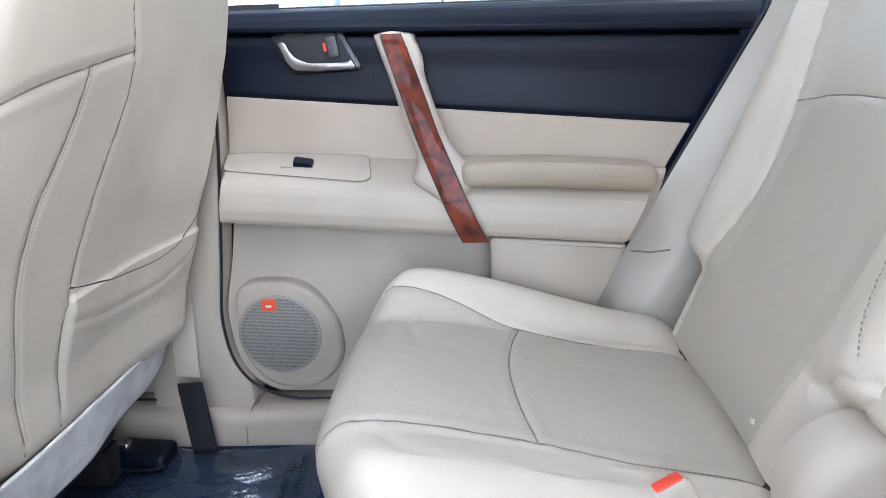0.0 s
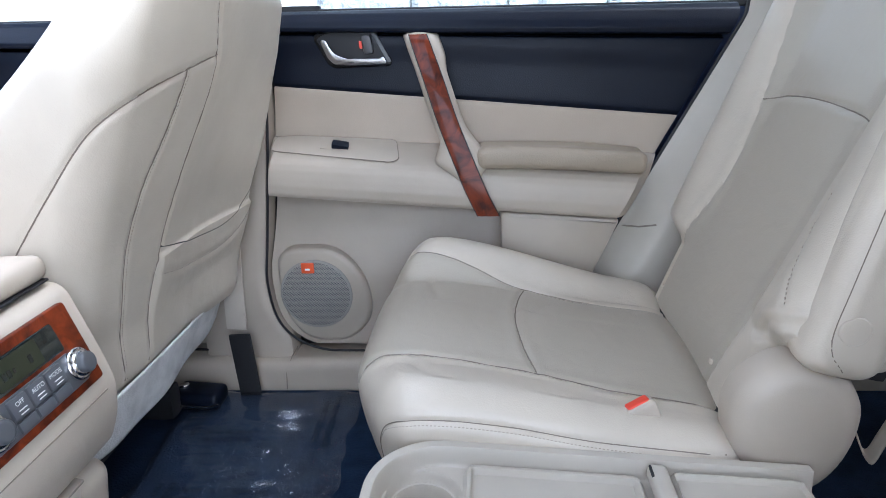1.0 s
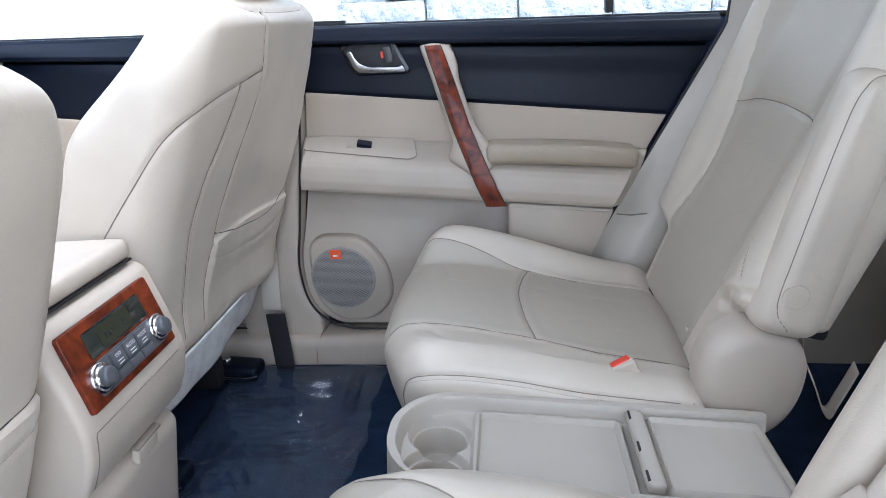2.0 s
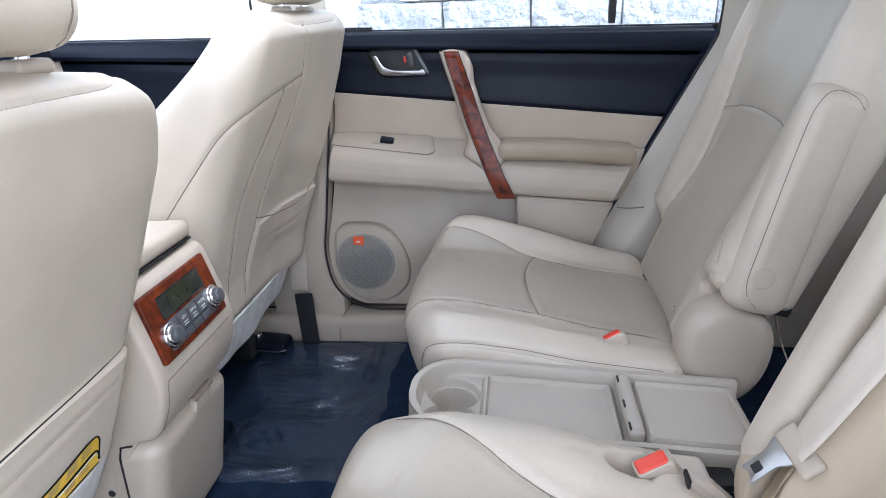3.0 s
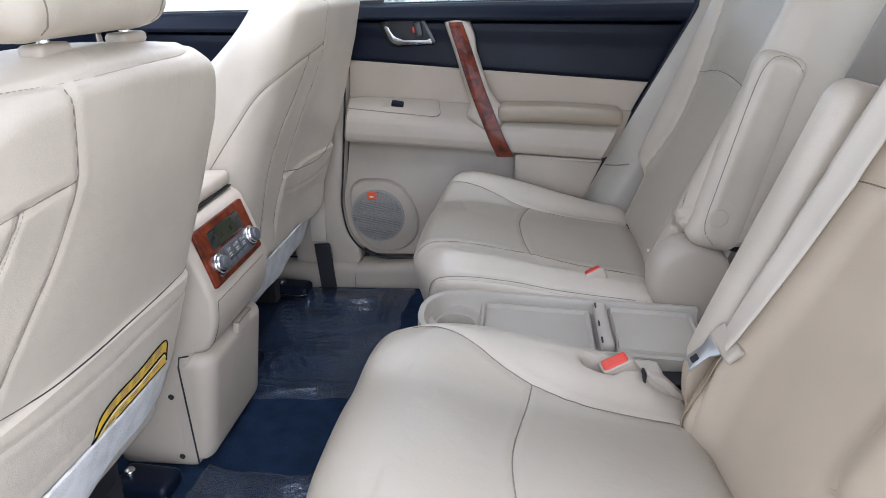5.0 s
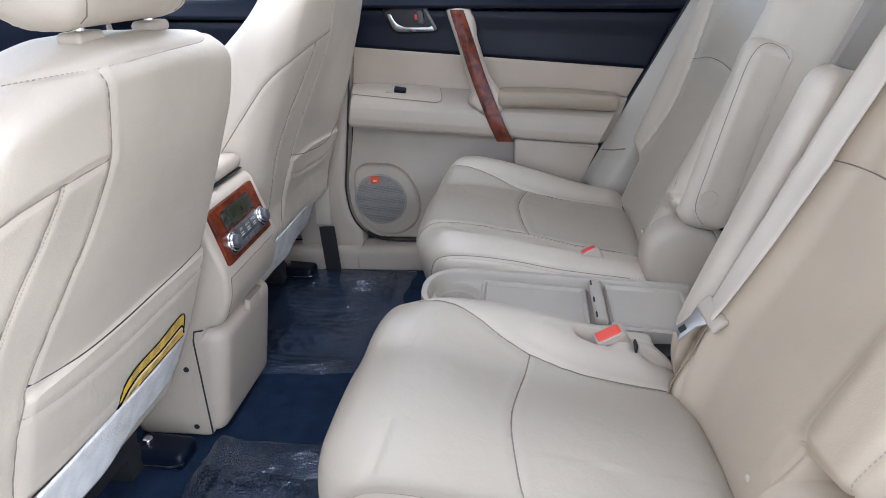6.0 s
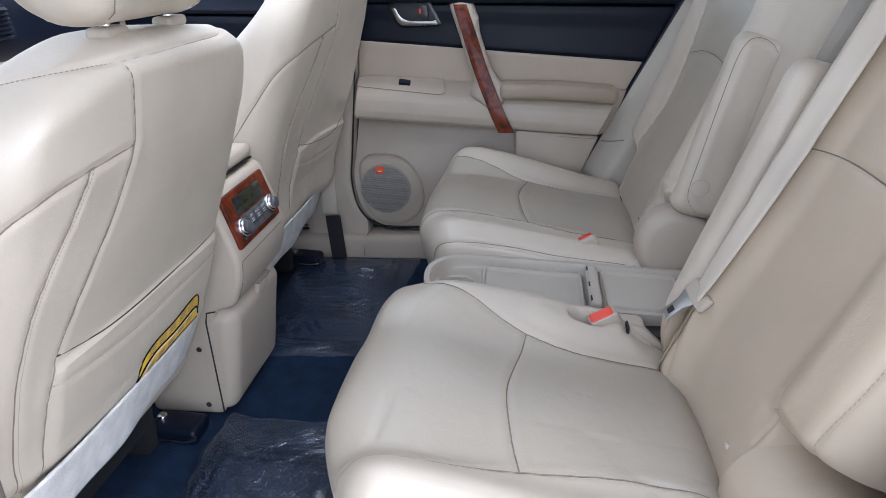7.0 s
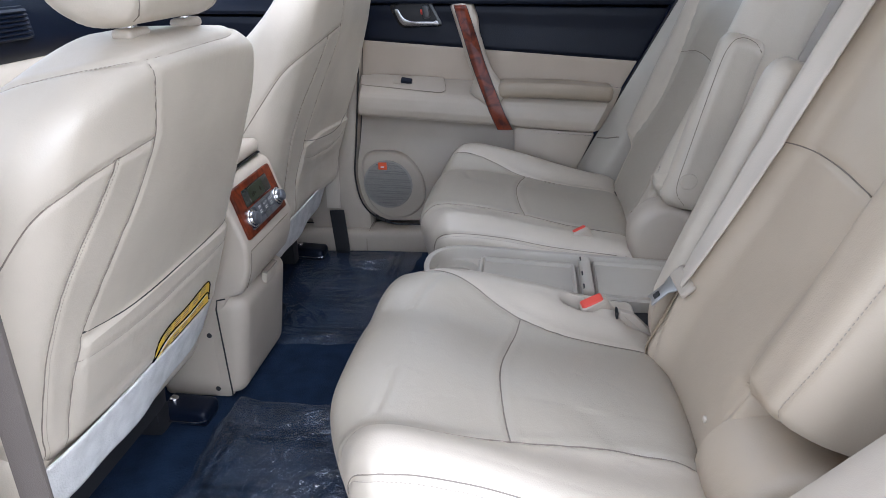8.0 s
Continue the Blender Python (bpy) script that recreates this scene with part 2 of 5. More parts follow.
def plate(outline, depth, bevel=0.0, segments=2):
    """A prism over an outline in x, y, from z = 0 up to depth, its upper edge rounded."""
    bm = bmesh.new()
    vs = [bm.verts.new((x, y, 0)) for x, y in outline]
    face = bm.faces.new(vs)
    face.normal_update()
    if face.normal.z < 0:
        face.normal_flip()
    up = [v for v in bmesh.ops.extrude_face_region(bm, geom=[face])["geom"] if isinstance(v, bmesh.types.BMVert)]
    bmesh.ops.translate(bm, verts=up, vec=(0, 0, depth))
    bm.faces.ensure_lookup_table()
    if bevel:
        top = set(up)
        edges = [e for e in bm.edges if e.verts[0] in top and e.verts[1] in top]
        bmesh.ops.bevel(bm, geom=edges, offset=bevel, segments=segments, affect="EDGES", profile=0.5)
    bmesh.ops.recalc_face_normals(bm, faces=bm.faces)
    bm.verts.ensure_lookup_table()
    bm.verts.index_update()
    V, F = np.array([v.co[:] for v in bm.verts]), [tuple(v.index for v in f.verts) for f in bm.faces]
    bm.free()
    return V, F


def rounded(points, r, n=5):
    """A polygon with its corners rounded."""
    out, m = [], len(points)
    P = [Vector(p) for p in points]
    for i in range(m):
        a, b, c = P[i - 1], P[i], P[(i + 1) % m]
        ra = min(r, (a - b).length * 0.49, (c - b).length * 0.49)
        s, e = b + (a - b).normalized() * ra, b + (c - b).normalized() * ra
        for k in range(n + 1):
            f = k / n
            out.append(tuple((1 - f) ** 2 * s + 2 * f * (1 - f) * b + f * f * e))
    return out


def disc(r, depth, bevel, n=40):
    return plate([(r * math.cos(a), r * math.sin(a)) for a in np.arange(n) * 2 * math.pi / n], depth, bevel, 3)


def thing(name, label, category, group="", kind=""):
    return tagged(new(name), label, category, group, kind)


def part(name, mesh, mat, parent=None, label="", smooth=True, sharp=40):
    V, F = mesh
    me = bpy.data.meshes.new(name)
    me.from_pydata([tuple(v) for v in np.asarray(V)], [], [tuple(int(i) for i in f) for f in F])
    me.materials.append(mat)
    if smooth:
        me.shade_smooth()
        me.set_sharp_from_angle(angle=radians(sharp))
    ob = new(name, me)
    if parent:
        ob.parent = parent
    if label:
        ob["label"] = label
    return ob


def surface_line(mesh, points, way, far=1.0, sink=0.0):
    """Drop points along way on a mesh; gives those that land."""
    tree = BVHTree.FromPolygons([tuple(v) for v in mesh[0]], mesh[1])
    w, out = Vector(way).normalized(), []
    for p in points:
        hit = tree.ray_cast(Vector(p) - w * far, w, 2 * far)[0]
        if hit:
            out.append(np.array(hit + w * sink))
    return np.array(out)


def nearest_line(mesh, points):
    """The points of a mesh that lie nearest to a line."""
    tree = BVHTree.FromPolygons([tuple(v) for v in mesh[0]], mesh[1])
    return np.array([tree.find_nearest(Vector(p))[0] for p in points])


def eased(line, times=5):
    """A line with its small wobbles smoothed out."""
    q = line.copy()
    for _ in range(times):
        q[1:-1] = (q[:-2] + 2 * q[1:-1] + q[2:]) / 4
    return q


def stitches(line, length=0.0028, gap=0.0020, rad=0.00055):
    """Short thread ends along a line."""
    d = np.concatenate([[0], np.cumsum(np.linalg.norm(np.diff(line, axis=0), axis=1))])
    out = []
    for s in np.arange(0, d[-1] - length, length + gap):
        ends = [np.array([np.interp(q, d, line[:, k]) for k in range(3)]) for q in (s, s + length)]
        out.append(tube(ends, rad, 4))
    return join(*out)


XZ_IN = Matrix(((1, 0, 0, 0), (0, 0, -1, 0), (0, 1, 0, 0), (0, 0, 0, 1)))  # x, z outline that grows towards -y


# ---- shell of the car ----
FAR, NEAR = 0.76, -0.76

carpet = part("floor", grid(200, 150, lambda u, v: (-1.0 + 2.2 * u, -0.74 + 1.44 * v,
              0.002 * np.sin(31 * u) * np.sin(23 * v))), CARPET)
tagged(carpet, "navy blue carpeted car floor", "floor", kind="structure")


def slab(name, x0, x1, y0, y1, z0, z1, mat, label, category, r=0.012, kind="structure", step=0.05):
    h = ((x1 - x0) / 2, (y1 - y0) / 2, (z1 - z0) / 2)
    V, F = rbox(h, min(r, min(h) * 0.9), min(step, max(0.01, min(h))))
    ob = part(name, (V + np.array([(x0 + x1) / 2, (y0 + y1) / 2, (z0 + z1) / 2]), F), mat)
    return tagged(ob, label, category, kind=kind)


slab("underbody", -1.6, 1.9, -0.74, 0.74, -0.09, -0.012, RUBBER, "dark underbody of the car", "underbody")
# unseen ceiling; the opening over the front seats is added to light them
panels = []
for x0, x1, y0, y1 in ((0.02, 1.7, -0.74, 0.66), (-0.70, 0.02, -0.74, -0.40), (-0.70, 0.02, 0.45, 0.66), (-0.86, -0.70, -0.74, 0.66)):
    V, F = rbox(((x1 - x0) / 2, (y1 - y0) / 2, 0.02), 0.01, 0.05)
    panels.append((V + np.array([(x0 + x1) / 2, (y0 + y1) / 2, 1.16]), F))
tagged(part("ceiling", join(*panels), LINING), "pale cloth headliner with an opening added to let in light", "ceiling", kind="structure")
# extra rail out of view, added to hold sky light off the near cushion
slab("shade_rail", -0.86, 1.7, -0.80, -0.745, 1.09, 1.18, LINING, "pale unseen rail added over the open door to cut sky light", "roof rail", r=0.02)
slab("firewall", -1.6, -1.52, -0.75, 0.75, -0.1, 0.7, BLACK, "black firewall behind the dashboard", "firewall")
slab("quarter_far", 0.66, 1.75, 0.70, 0.79, -0.1, 0.80, PLASTIC_COOL, "grey plastic rear quarter trim", "quarter trim")
slab("tailgate", 1.72, 1.8, -0.7, 0.7, -0.1, 0.8, PLASTIC_COOL, "grey plastic tailgate trim", "tailgate")
slab("outer_skin_far", -1.7, 1.75, 0.80, 0.88, -0.15, 0.76, PAINT, "dark blue painted outer side of the car", "body side")
slab("quarter_near", 0.62, 1.75, -0.84, -0.74, -0.1, 0.80, PLASTIC_COOL, "grey plastic rear quarter trim", "quarter trim")
slab("door_near", -1.5, -0.42, -0.84, -0.75, -0.1, 0.76, PLASTIC, "beige inner panel of the front door", "door")
swing = slab("door_open", -0.52, 0.52, -0.045, 0.045, -0.42, 0.42, PLASTIC, "beige inner panel of the opened rear door", "door")
swing.matrix_world = pose(-0.66, -1.28, 0.33, 0, 0, 65)
slab("roof_rail_far", -0.9, 1.6, 0.62, 0.70, 1.08, 1.16, LINING, "pale trim of the roof rail", "roof rail")
slab("roof_rail_near", -0.9, 1.6, -0.70, -0.62, 1.08, 1.16, LINING, "pale trim of the roof rail", "roof rail")


# ---- doors on the far side ----
def car_door(off, xf, xr, label, rear):
    """A car door's inner side; xf, xr: its front and rear edge by height."""
    door = thing("car_door", label, "door", "doors of the car")
    band = lambda x: 0.607 - 0.092 * (x - off)
    ledge = lambda x: 0.519 - 0.062 * (x - off)
    low = lambda x: 0.409 - 0.078 * (x - off)

    def strip(name, mat, n, tops, prof, lab=""):
        """A band of the panel: prof gives (y, share of height) pairs between its upper and lower line."""
        pr = np.array(prof)
        s = np.linspace(0, 1, 8 * len(pr) if len(pr) > 4 else 14)
        key = np.linspace(0, 1, len(pr))
        ys, hs = np.interp(s, key, pr[:, 0]), np.interp(s, key, pr[:, 1])
        for _ in range(2):
            ys[1:-1], hs[1:-1] = (ys[:-2] + 2 * ys[1:-1] + ys[2:]) / 4, (hs[:-2] + 2 * hs[1:-1] + hs[2:]) / 4

        def fn(u, v):
            y, h = np.interp(v, s, ys), np.interp(v, s, hs)
            x = off - 0.3 + 0.8 * u
            for _ in range(3):
                z = tops[0](x) * (1 - h) + tops[1](x) * h
                x = xf(z) + (xr(z) - xf(z)) * u
            if name == "ledge":
                y = y + (0.738 - y) * (0.5 - 0.5 * sm(0.0, 0.015, u) * sm(1.0, 0.97, u))
            return x, y, z
        V, F = grid(n, len(s), fn)
        return part(name, (V, [f[::-1] for f in F]), mat, door, lab)

    strip("upper_pad", BLACK, 60, (lambda x: 0.768 - 0.0095 * (x - off), band),
          [(0.800, 0.0), (0.765, 0.005), (0.748, 0.05), (0.737, 0.14), (0.731, 0.21), (0.733, 0.258), (0.744, 0.270), (0.768, 0.276), (0.766, 0.284), (0.752, 0.30), (0.749, 0.40), (0.752, 0.6), (0.748, 0.95), (0.752, 1.0)],
          "black soft upper pad")
    strip("insert", FABRIC, 60, (band, ledge), [(0.752, 0), (0.748, 0.04), (0.75, 0.5), (0.748, 1)], "tan vinyl insert")
    strip("ledge", PLASTIC, 60, (ledge, low),
          [(0.748, 0), (0.735, 0.02), (0.715, 0.10), (0.695, 0.20), (0.680, 0.29), (0.672, 0.37), (0.667, 0.47), (0.664, 0.6), (0.662, 0.75), (0.664, 0.9), (0.668, 0.97), (0.69, 0.995), (0.735, 1.0)],
          "beige ledge of the door panel")
    bottom = lambda x: 0.086 + 0 * x
    strip("lower_panel", PLASTIC, 60, (low, bottom),
          [(0.735, 0), (0.756, 0.01), (0.762, 0.08), (0.756, 0.22), (0.742, 0.36), (0.731, 0.5), (0.727, 0.7), (0.720, 0.95), (0.720, 0.985), (0.730, 1.0)], "grey-beige lower panel")
    # proud rear part of the lower panel, with a step at its front end
    if rear:
        box = rounded([(off + 0.14, 0.398), (off + 0.368, 0.380), (off + 0.312, 0.25), (off + 0.17, 0.2), (off + 0.143, 0.26)], 0.012)
        part("lower_pad", placed(plate(box, 0.06, 0.008), Matrix.Translation((0, 0.735, 0)) @ XZ_IN), PLASTIC, door)
    # armrest pad
    V, F = rbox((0.158, 0.046, 0.021), 0.016, 0.005)
    V[:, 2] += 0.006 * np.cos(V[:, 0] / 0.16 * 1.5)
    V[:, 1] += 0.010 * sm(0.06, 0.158, V[:, 0]) * (V[:, 1] < 0)
    part("armrest_pad", placed((V, F), pose(off + 0.253, 0.704, 0.493, 0, 3.2, 0)), LEATHER_DEEP, door, "padded tan armrest")
    # switch plate on the sloping ledge: local x along the car, local y down the slope
    slope = math.atan2(0.026, 0.045)
    lay = Matrix.Translation((off - 0.18, 0.7125, 0.5205)) @ pose(0, 0, 0, 0, 3.6, 0) @ pose(0, 0, 0, math.degrees(slope))
    sp = rounded([(-0.120, 0.020), (-0.08, 0.029), (0.118, 0.030), (0.130, -0.026), (0.116, -0.036), (-0.120, -0.020)], 0.012)
    part("switch_plate", placed(plate(sp, 0.0035, 0.0015), lay @ pose(0, 0, -0.0020)), PLASTIC, door)
    part("plate_joint", placed(tube([(x, y, 0.0002) for x, y in sp + sp[:1]], 0.0008), lay), THREAD, door)
    hole = rounded([(-0.024, -0.009), (0.030, -0.009), (0.030, 0.009), (-0.024, 0.009)], 0.003)
    sw = part("switch_well", placed(plate(hole, 0.002, 0.0006), lay @ pose(-0.002, 0.0, 0.0008)), PLASTIC, door)
    V, F = rbox((0.0165, 0.0085, 0.006), 0.003, 0.004)
    part("window_switch", placed((V, F), lay @ pose(0.013, 0.0, 0.0055, 0, 8, 0)), BLACK, sw, "black window switch")
    # grab bar: beige base and wood strip
    axis = spline([(off - 0.010, 0.738, 0.727), (off - 0.002, 0.722, 0.707), (off + 0.019, 0.702, 0.65), (off + 0.044, 0.686, 0.575), (off + 0.074, 0.670, 0.50), (off + 0.097, 0.661, 0.445), (off + 0.118, 0.661, 0.401)], 80)
    k = np.linspace(0, 1, 80)
    left = 0.0325 + 0.030 * sm(0.58, 0.70, k) - 0.035 * sm(0.66, 0.80, k)
    right = 0.034 - 0.009 * sm(0.22, 0.34, k) + 0.022 * sm(0.52, 0.68, k) - 0.036 * sm(0.66, 0.80, k)
    round_top = np.sqrt(np.clip(1 - (1 - np.clip(k / 0.07, 0, 1)) ** 2, 0.02, 1))
    ring = np.linspace(0, 2 * math.pi, 25)[:-1]
    rows_ = []
    for a in ring:
        ca, sa = math.cos(a), math.sin(a)
        wx = np.where(ca > 0, right, left) * round_top * math.copysign(abs(ca) ** 0.55, ca)
        rows_.append(axis + np.stack([wx, 0.022 * math.copysign(abs(sa) ** 0.8, sa) + 0.0140 + 0 * wx + 0.006 * abs(ca) ** 3, 0 * wx], 1))
    n = len(ring)
    V = np.stack(rows_, 1).reshape(-1, 3)
    F = [(i * n + j, i * n + (j + 1) % n, (i + 1) * n + (j + 1) % n, (i + 1) * n + j) for i in range(64) for j in range(n)] + [tuple(range(n))]
    grab = part("grab_bar", (V, F), PLASTIC, door, "beige grab bar", sharp=70)
    V, F = grid(80, 11, lambda u, v: (np.interp(u, k, axis[:, 0]) + (v - 0.5) * (0.033 + 0.008 * u ** 0.8), np.interp(u, k, axis[:, 1]) - 0.0120 - 0.0018 * np.cos((v - 0.5) * 2.8), np.interp(u, k, axis[:, 2]) - 0.004))
    strip_ob = part("wood_strip", (V, [f[::-1] for f in F]), WOOD, grab, "glossy red burl wood strip")
    for side in (0.0, 1.0):
        part("strip_edge", tube([(x, y, z) for x, y, z in V.reshape(80, 11, 3)[:, int(10 * side)]], 0.0009), RUBBER, strip_ob)
    # inner handle
    bez = rounded([(off - 0.216, 0.726), (off - 0.18, 0.738), (off - 0.094, 0.736), (off - 0.058, 0.667), (off - 0.182, 0.664)], 0.016)
    bezel = part("handle_bezel", placed(plate(bez, 0.008, 0.004), Matrix.Translation((0, 0.755, 0)) @ XZ_IN), GLOSS_BLACK, door)
    hol = rounded([(off - 0.206, 0.720), (off - 0.178, 0.731), (off - 0.100, 0.729), (off - 0.072, 0.676), (off - 0.176, 0.672)], 0.010)
    part("handle_well", placed(plate(hol, 0.0015, 0.0005), Matrix.Translation((0, 0.747, 0)) @ XZ_IN), RUBBER, bezel)
    arm = rounded([(off - 0.196, 0.7172), (off - 0.183, 0.7172), (off - 0.179, 0.705), (off - 0.168, 0.691), (off - 0.148, 0.683), (off - 0.084, 0.682), (off - 0.077, 0.687), (off - 0.070, 0.675), (off - 0.074, 0.671), (off - 0.138, 0.670), (off - 0.170, 0.672), (off - 0.183, 0.684)], 0.006, 3)
    V, F = plate(arm, 0.009, 0.0012, 2)
    V[:, 2] += 0.004 * sm(off - 0.15, off - 0.08, V[:, 0])
    part("lever", placed((V, F), Matrix.Translation((0, 0.742, 0)) @ XZ_IN), SATIN, bezel, "satin chrome lever")
    V, F = rbox((0.009, 0.008, 0.017), 0.004, 0.004)
    lock = part("lock_tab", placed((V, F), pose(off - 0.106, 0.738, 0.707, 0, -8, 0)), GREY_BUTTON, bezel)
    V, F = rbox((0.0028, 0.003, 0.007), 0.001, 0.003)
    part("lock_mark", placed((V, F), pose(off - 0.119, 0.738, 0.707, 0, -5, 0)), RED, lock, "red lock mark")
    # loudspeaker housing, grille and badge
    cx, cz = off - 0.238, 0.211
    hous = rounded([(cx - 0.088, cz + 0.102), (cx + 0.045, cz + 0.100), (cx + 0.105, cz + 0.03), (cx + 0.112, cz - 0.06), (cx + 0.055, cz - 0.114), (cx - 0.03, cz - 0.112), (cx - 0.080, cz - 0.055)], 0.055)
    housing = part("speaker_housing", placed(plate(hous, 0.050, 0.011, 6), Matrix.Translation((0, 0.763, 0)) @ XZ_IN), PLASTIC, door)
    dish = part("speaker_grille", placed(disc(0.0765, 0.004, 0.002), Matrix.Translation((cx - 0.006, 0.7135, cz)) @ XZ_IN), GRILLE, housing, "perforated round grille")
    dots = []
    for i in range(-30, 31):
        for j in range(-34, 35):
            x, z = 0.0032 * (i + 0.5 * (j % 2)), 0.0028 * j
            if math.hypot(x, z) < 0.0715:
                dots.append((np.array([(cx - 0.006 + x + 0.00105 * math.cos(a), 0.7092, cz + z + 0.00105 * math.sin(a)) for a in np.arange(6) * math.pi / 3]), [(0, 1, 2, 3, 4, 5)]))
    tagged(part("perforation", join(*dots), GREY_BUTTON, dish, smooth=False), kind="stuff")
    V, F = rbox((0.0135, 0.003, 0.0115), 0.002, 0.004)
    badge = part("badge", placed((V, F), pose(cx - 0.018, 0.708, cz + 0.060)), ORANGE, housing, "orange-red maker's badge")
    V, F = rbox((0.0055, 0.001, 0.0020), 0.0008, 0.003)
    part("badge_mark", placed((V, F), pose(cx - 0.018, 0.7046, cz + 0.058)), WHITE, badge)
    # seal round the edge
    zs = np.concatenate([np.linspace(0.775, 0.2, 40), np.linspace(0.19, 0.084, 40)])
    front = np.stack([xf(zs) - 0.002, np.full(len(zs), 0.704), zs], 1)
    base = np.stack([np.linspace(xf(0.083), xr(0.2), 20), 0.704 + np.zeros(20), 0.083 + np.zeros(20)], 1)
    part("seal", tube(np.vstack([front, base]), 0.0026, 8), RUBBER, door, "black rubber door seal")
    zr = np.linspace(0.2, 0.9, 40)
    part("seal", tube(np.stack([xr(zr) + 0.003, 0.722 + 0 * zr, zr], 1), 0.003, 8), RUBBER, door, "black rubber door seal")
    # window
    x0, x1 = float(xf(np.array(0.78))), float(xr(np.array(0.78)))
    pane = part("window_pane", rbox(((x1 - x0) / 2 + 0.1, 0.002, 0.19), 0.001, 0.2), GLASS, door, "clear side window")
    pane.location = ((x0 + x1) / 2 + 0.04, 0.79, 0.95)
    pane.visible_shadow = False
    part("belt_strip", placed(rbox(((x1 - x0) / 2 + 0.01, 0.006, 0.006), 0.004, 0.02), pose((x0 + x1) / 2 + 0.03, 0.785, 0.7635, 0, 0.55, 0)), RUBBER, door)
    if rear:
        part("window_bar", placed(rbox((0.009, 0.012, 0.18), 0.005, 0.02), pose(off + 0.352, 0.782, 0.95, 0, 0, 0)), RUBBER, door, "black window divider bar")
    return door


edge_line = spline(list(zip([0.083, 0.086, 0.092, 0.102, 0.118, 0.14, 0.17, 0.21, 0.26, 0.35, 0.59, 0.9], [-0.215, -0.235, -0.256, -0.279, -0.301, -0.319, -0.332, -0.339, -0.3405, -0.328, -0.300, -0.28])), 240)
rear_front = lambda z: np.interp(z, edge_line[:, 0], edge_line[:, 1])
rear_rear = lambda z: np.interp(z, [0.08, 0.252, 0.74, 0.79, 0.95], [0.225, 0.314, 0.567, 0.572, 0.575])
car_door(0.0, rear_front, rear_rear, "rear car door with black pad, tan insert and wood grab bar", True)
car_door(-1.015, lambda z: -1.33 + 0 * z, lambda z: -0.47 + 0 * z, "front car door with black pad, tan insert and wood grab bar", False)


# ---- pillars and sills of the far side ----
def pillar_b():
    p = thing("pillar_trim", "beige plastic trim of the pillar between the doors", "pillar", kind="structure")
    V, F = rbox((0.080, 0.035, 0.37), 0.012, 0.012)
    V[:, 0] += (np.minimum(rear_front(V[:, 2] + 0.36), -0.30) + 0.337) * (V[:, 0] > 0)
    part("upper_trim", placed((V, F), pose(-0.420, 0.735, 0.36)), PLASTIC, p)
    part("gap_liner", placed(rbox((0.16, 0.008, 0.42), 0.004, 0.05), pose(-0.36, 0.785, 0.36)), RUBBER, p)
    V, F = rbox((0.06, 0.03, 0.25), 0.018, 0.012)
    part("window_trim", placed((V, F), pose(-0.37, 0.75, 0.96, 0, -3, 0)), LINING, p)
    V, F = rbox((0.023, 0.004, 0.072), 0.003, 0.01)
    part("belt_anchor", placed((V, F), pose(-0.391, 0.646, 0.078, 0, -3, 0)), RUBBER, p, "black belt anchor strap")
    V, F = rbox((0.022, 0.003, 0.16), 0.002, 0.01)
    part("belt", placed((V, F), pose(-0.408, 0.688, 0.30, 0, 3, 0)), WEBBING, p)
    return p


pillar_b()
V, F = rbox((0.50, 0.05, 0.045), 0.02, 0.012)
V[:, 2] += 0.014 * np.sin((V[:, 0] - 0.10) * 5)
sill = part("sill_far", placed((V, F), pose(-0.16, 0.725, 0.037)), PLASTIC)
tagged(sill, "beige plastic sill plate under the door", "sill", kind="structure")
part("seam", tube([(-0.318, 0.674, 0.005), (-0.316, 0.676, 0.045), (-0.305, 0.69, 0.075), (-0.30, 0.72, 0.083)], 0.0012), THREAD, sill)


def wheel_arch():
    """Grey trim that runs up behind the door along its slanting edge."""
    c = thing("arch_trim", "smooth grey plastic trim over the wheel arch", "wheel arch trim", kind="structure")

    def fn(u, v):
        z = 0.05 + 1.05 * v
        x = np.interp(z, [0.05, 0.252, 0.74, 1.1], [0.204, 0.316, 0.572, 0.594]) + (0.42) * u
        y = 0.716 - 0.055 * sm(0.0, 0.18, u) + 0.11 * sm(0.5, 0.75, z) * sm(0, .3, u) * 0.3
        return x, y, z
    V, F = grid(40, 60, fn)
    part("panel", (V, [f[::-1] for f in F]), PLASTIC_COOL, c)
    part("joint", tube([(0.375, 0.69, 0.364), (0.40, 0.668, 0.368), (0.43, 0.658, 0.374)], 0.0015), THREAD, c)
    return c


wheel_arch()


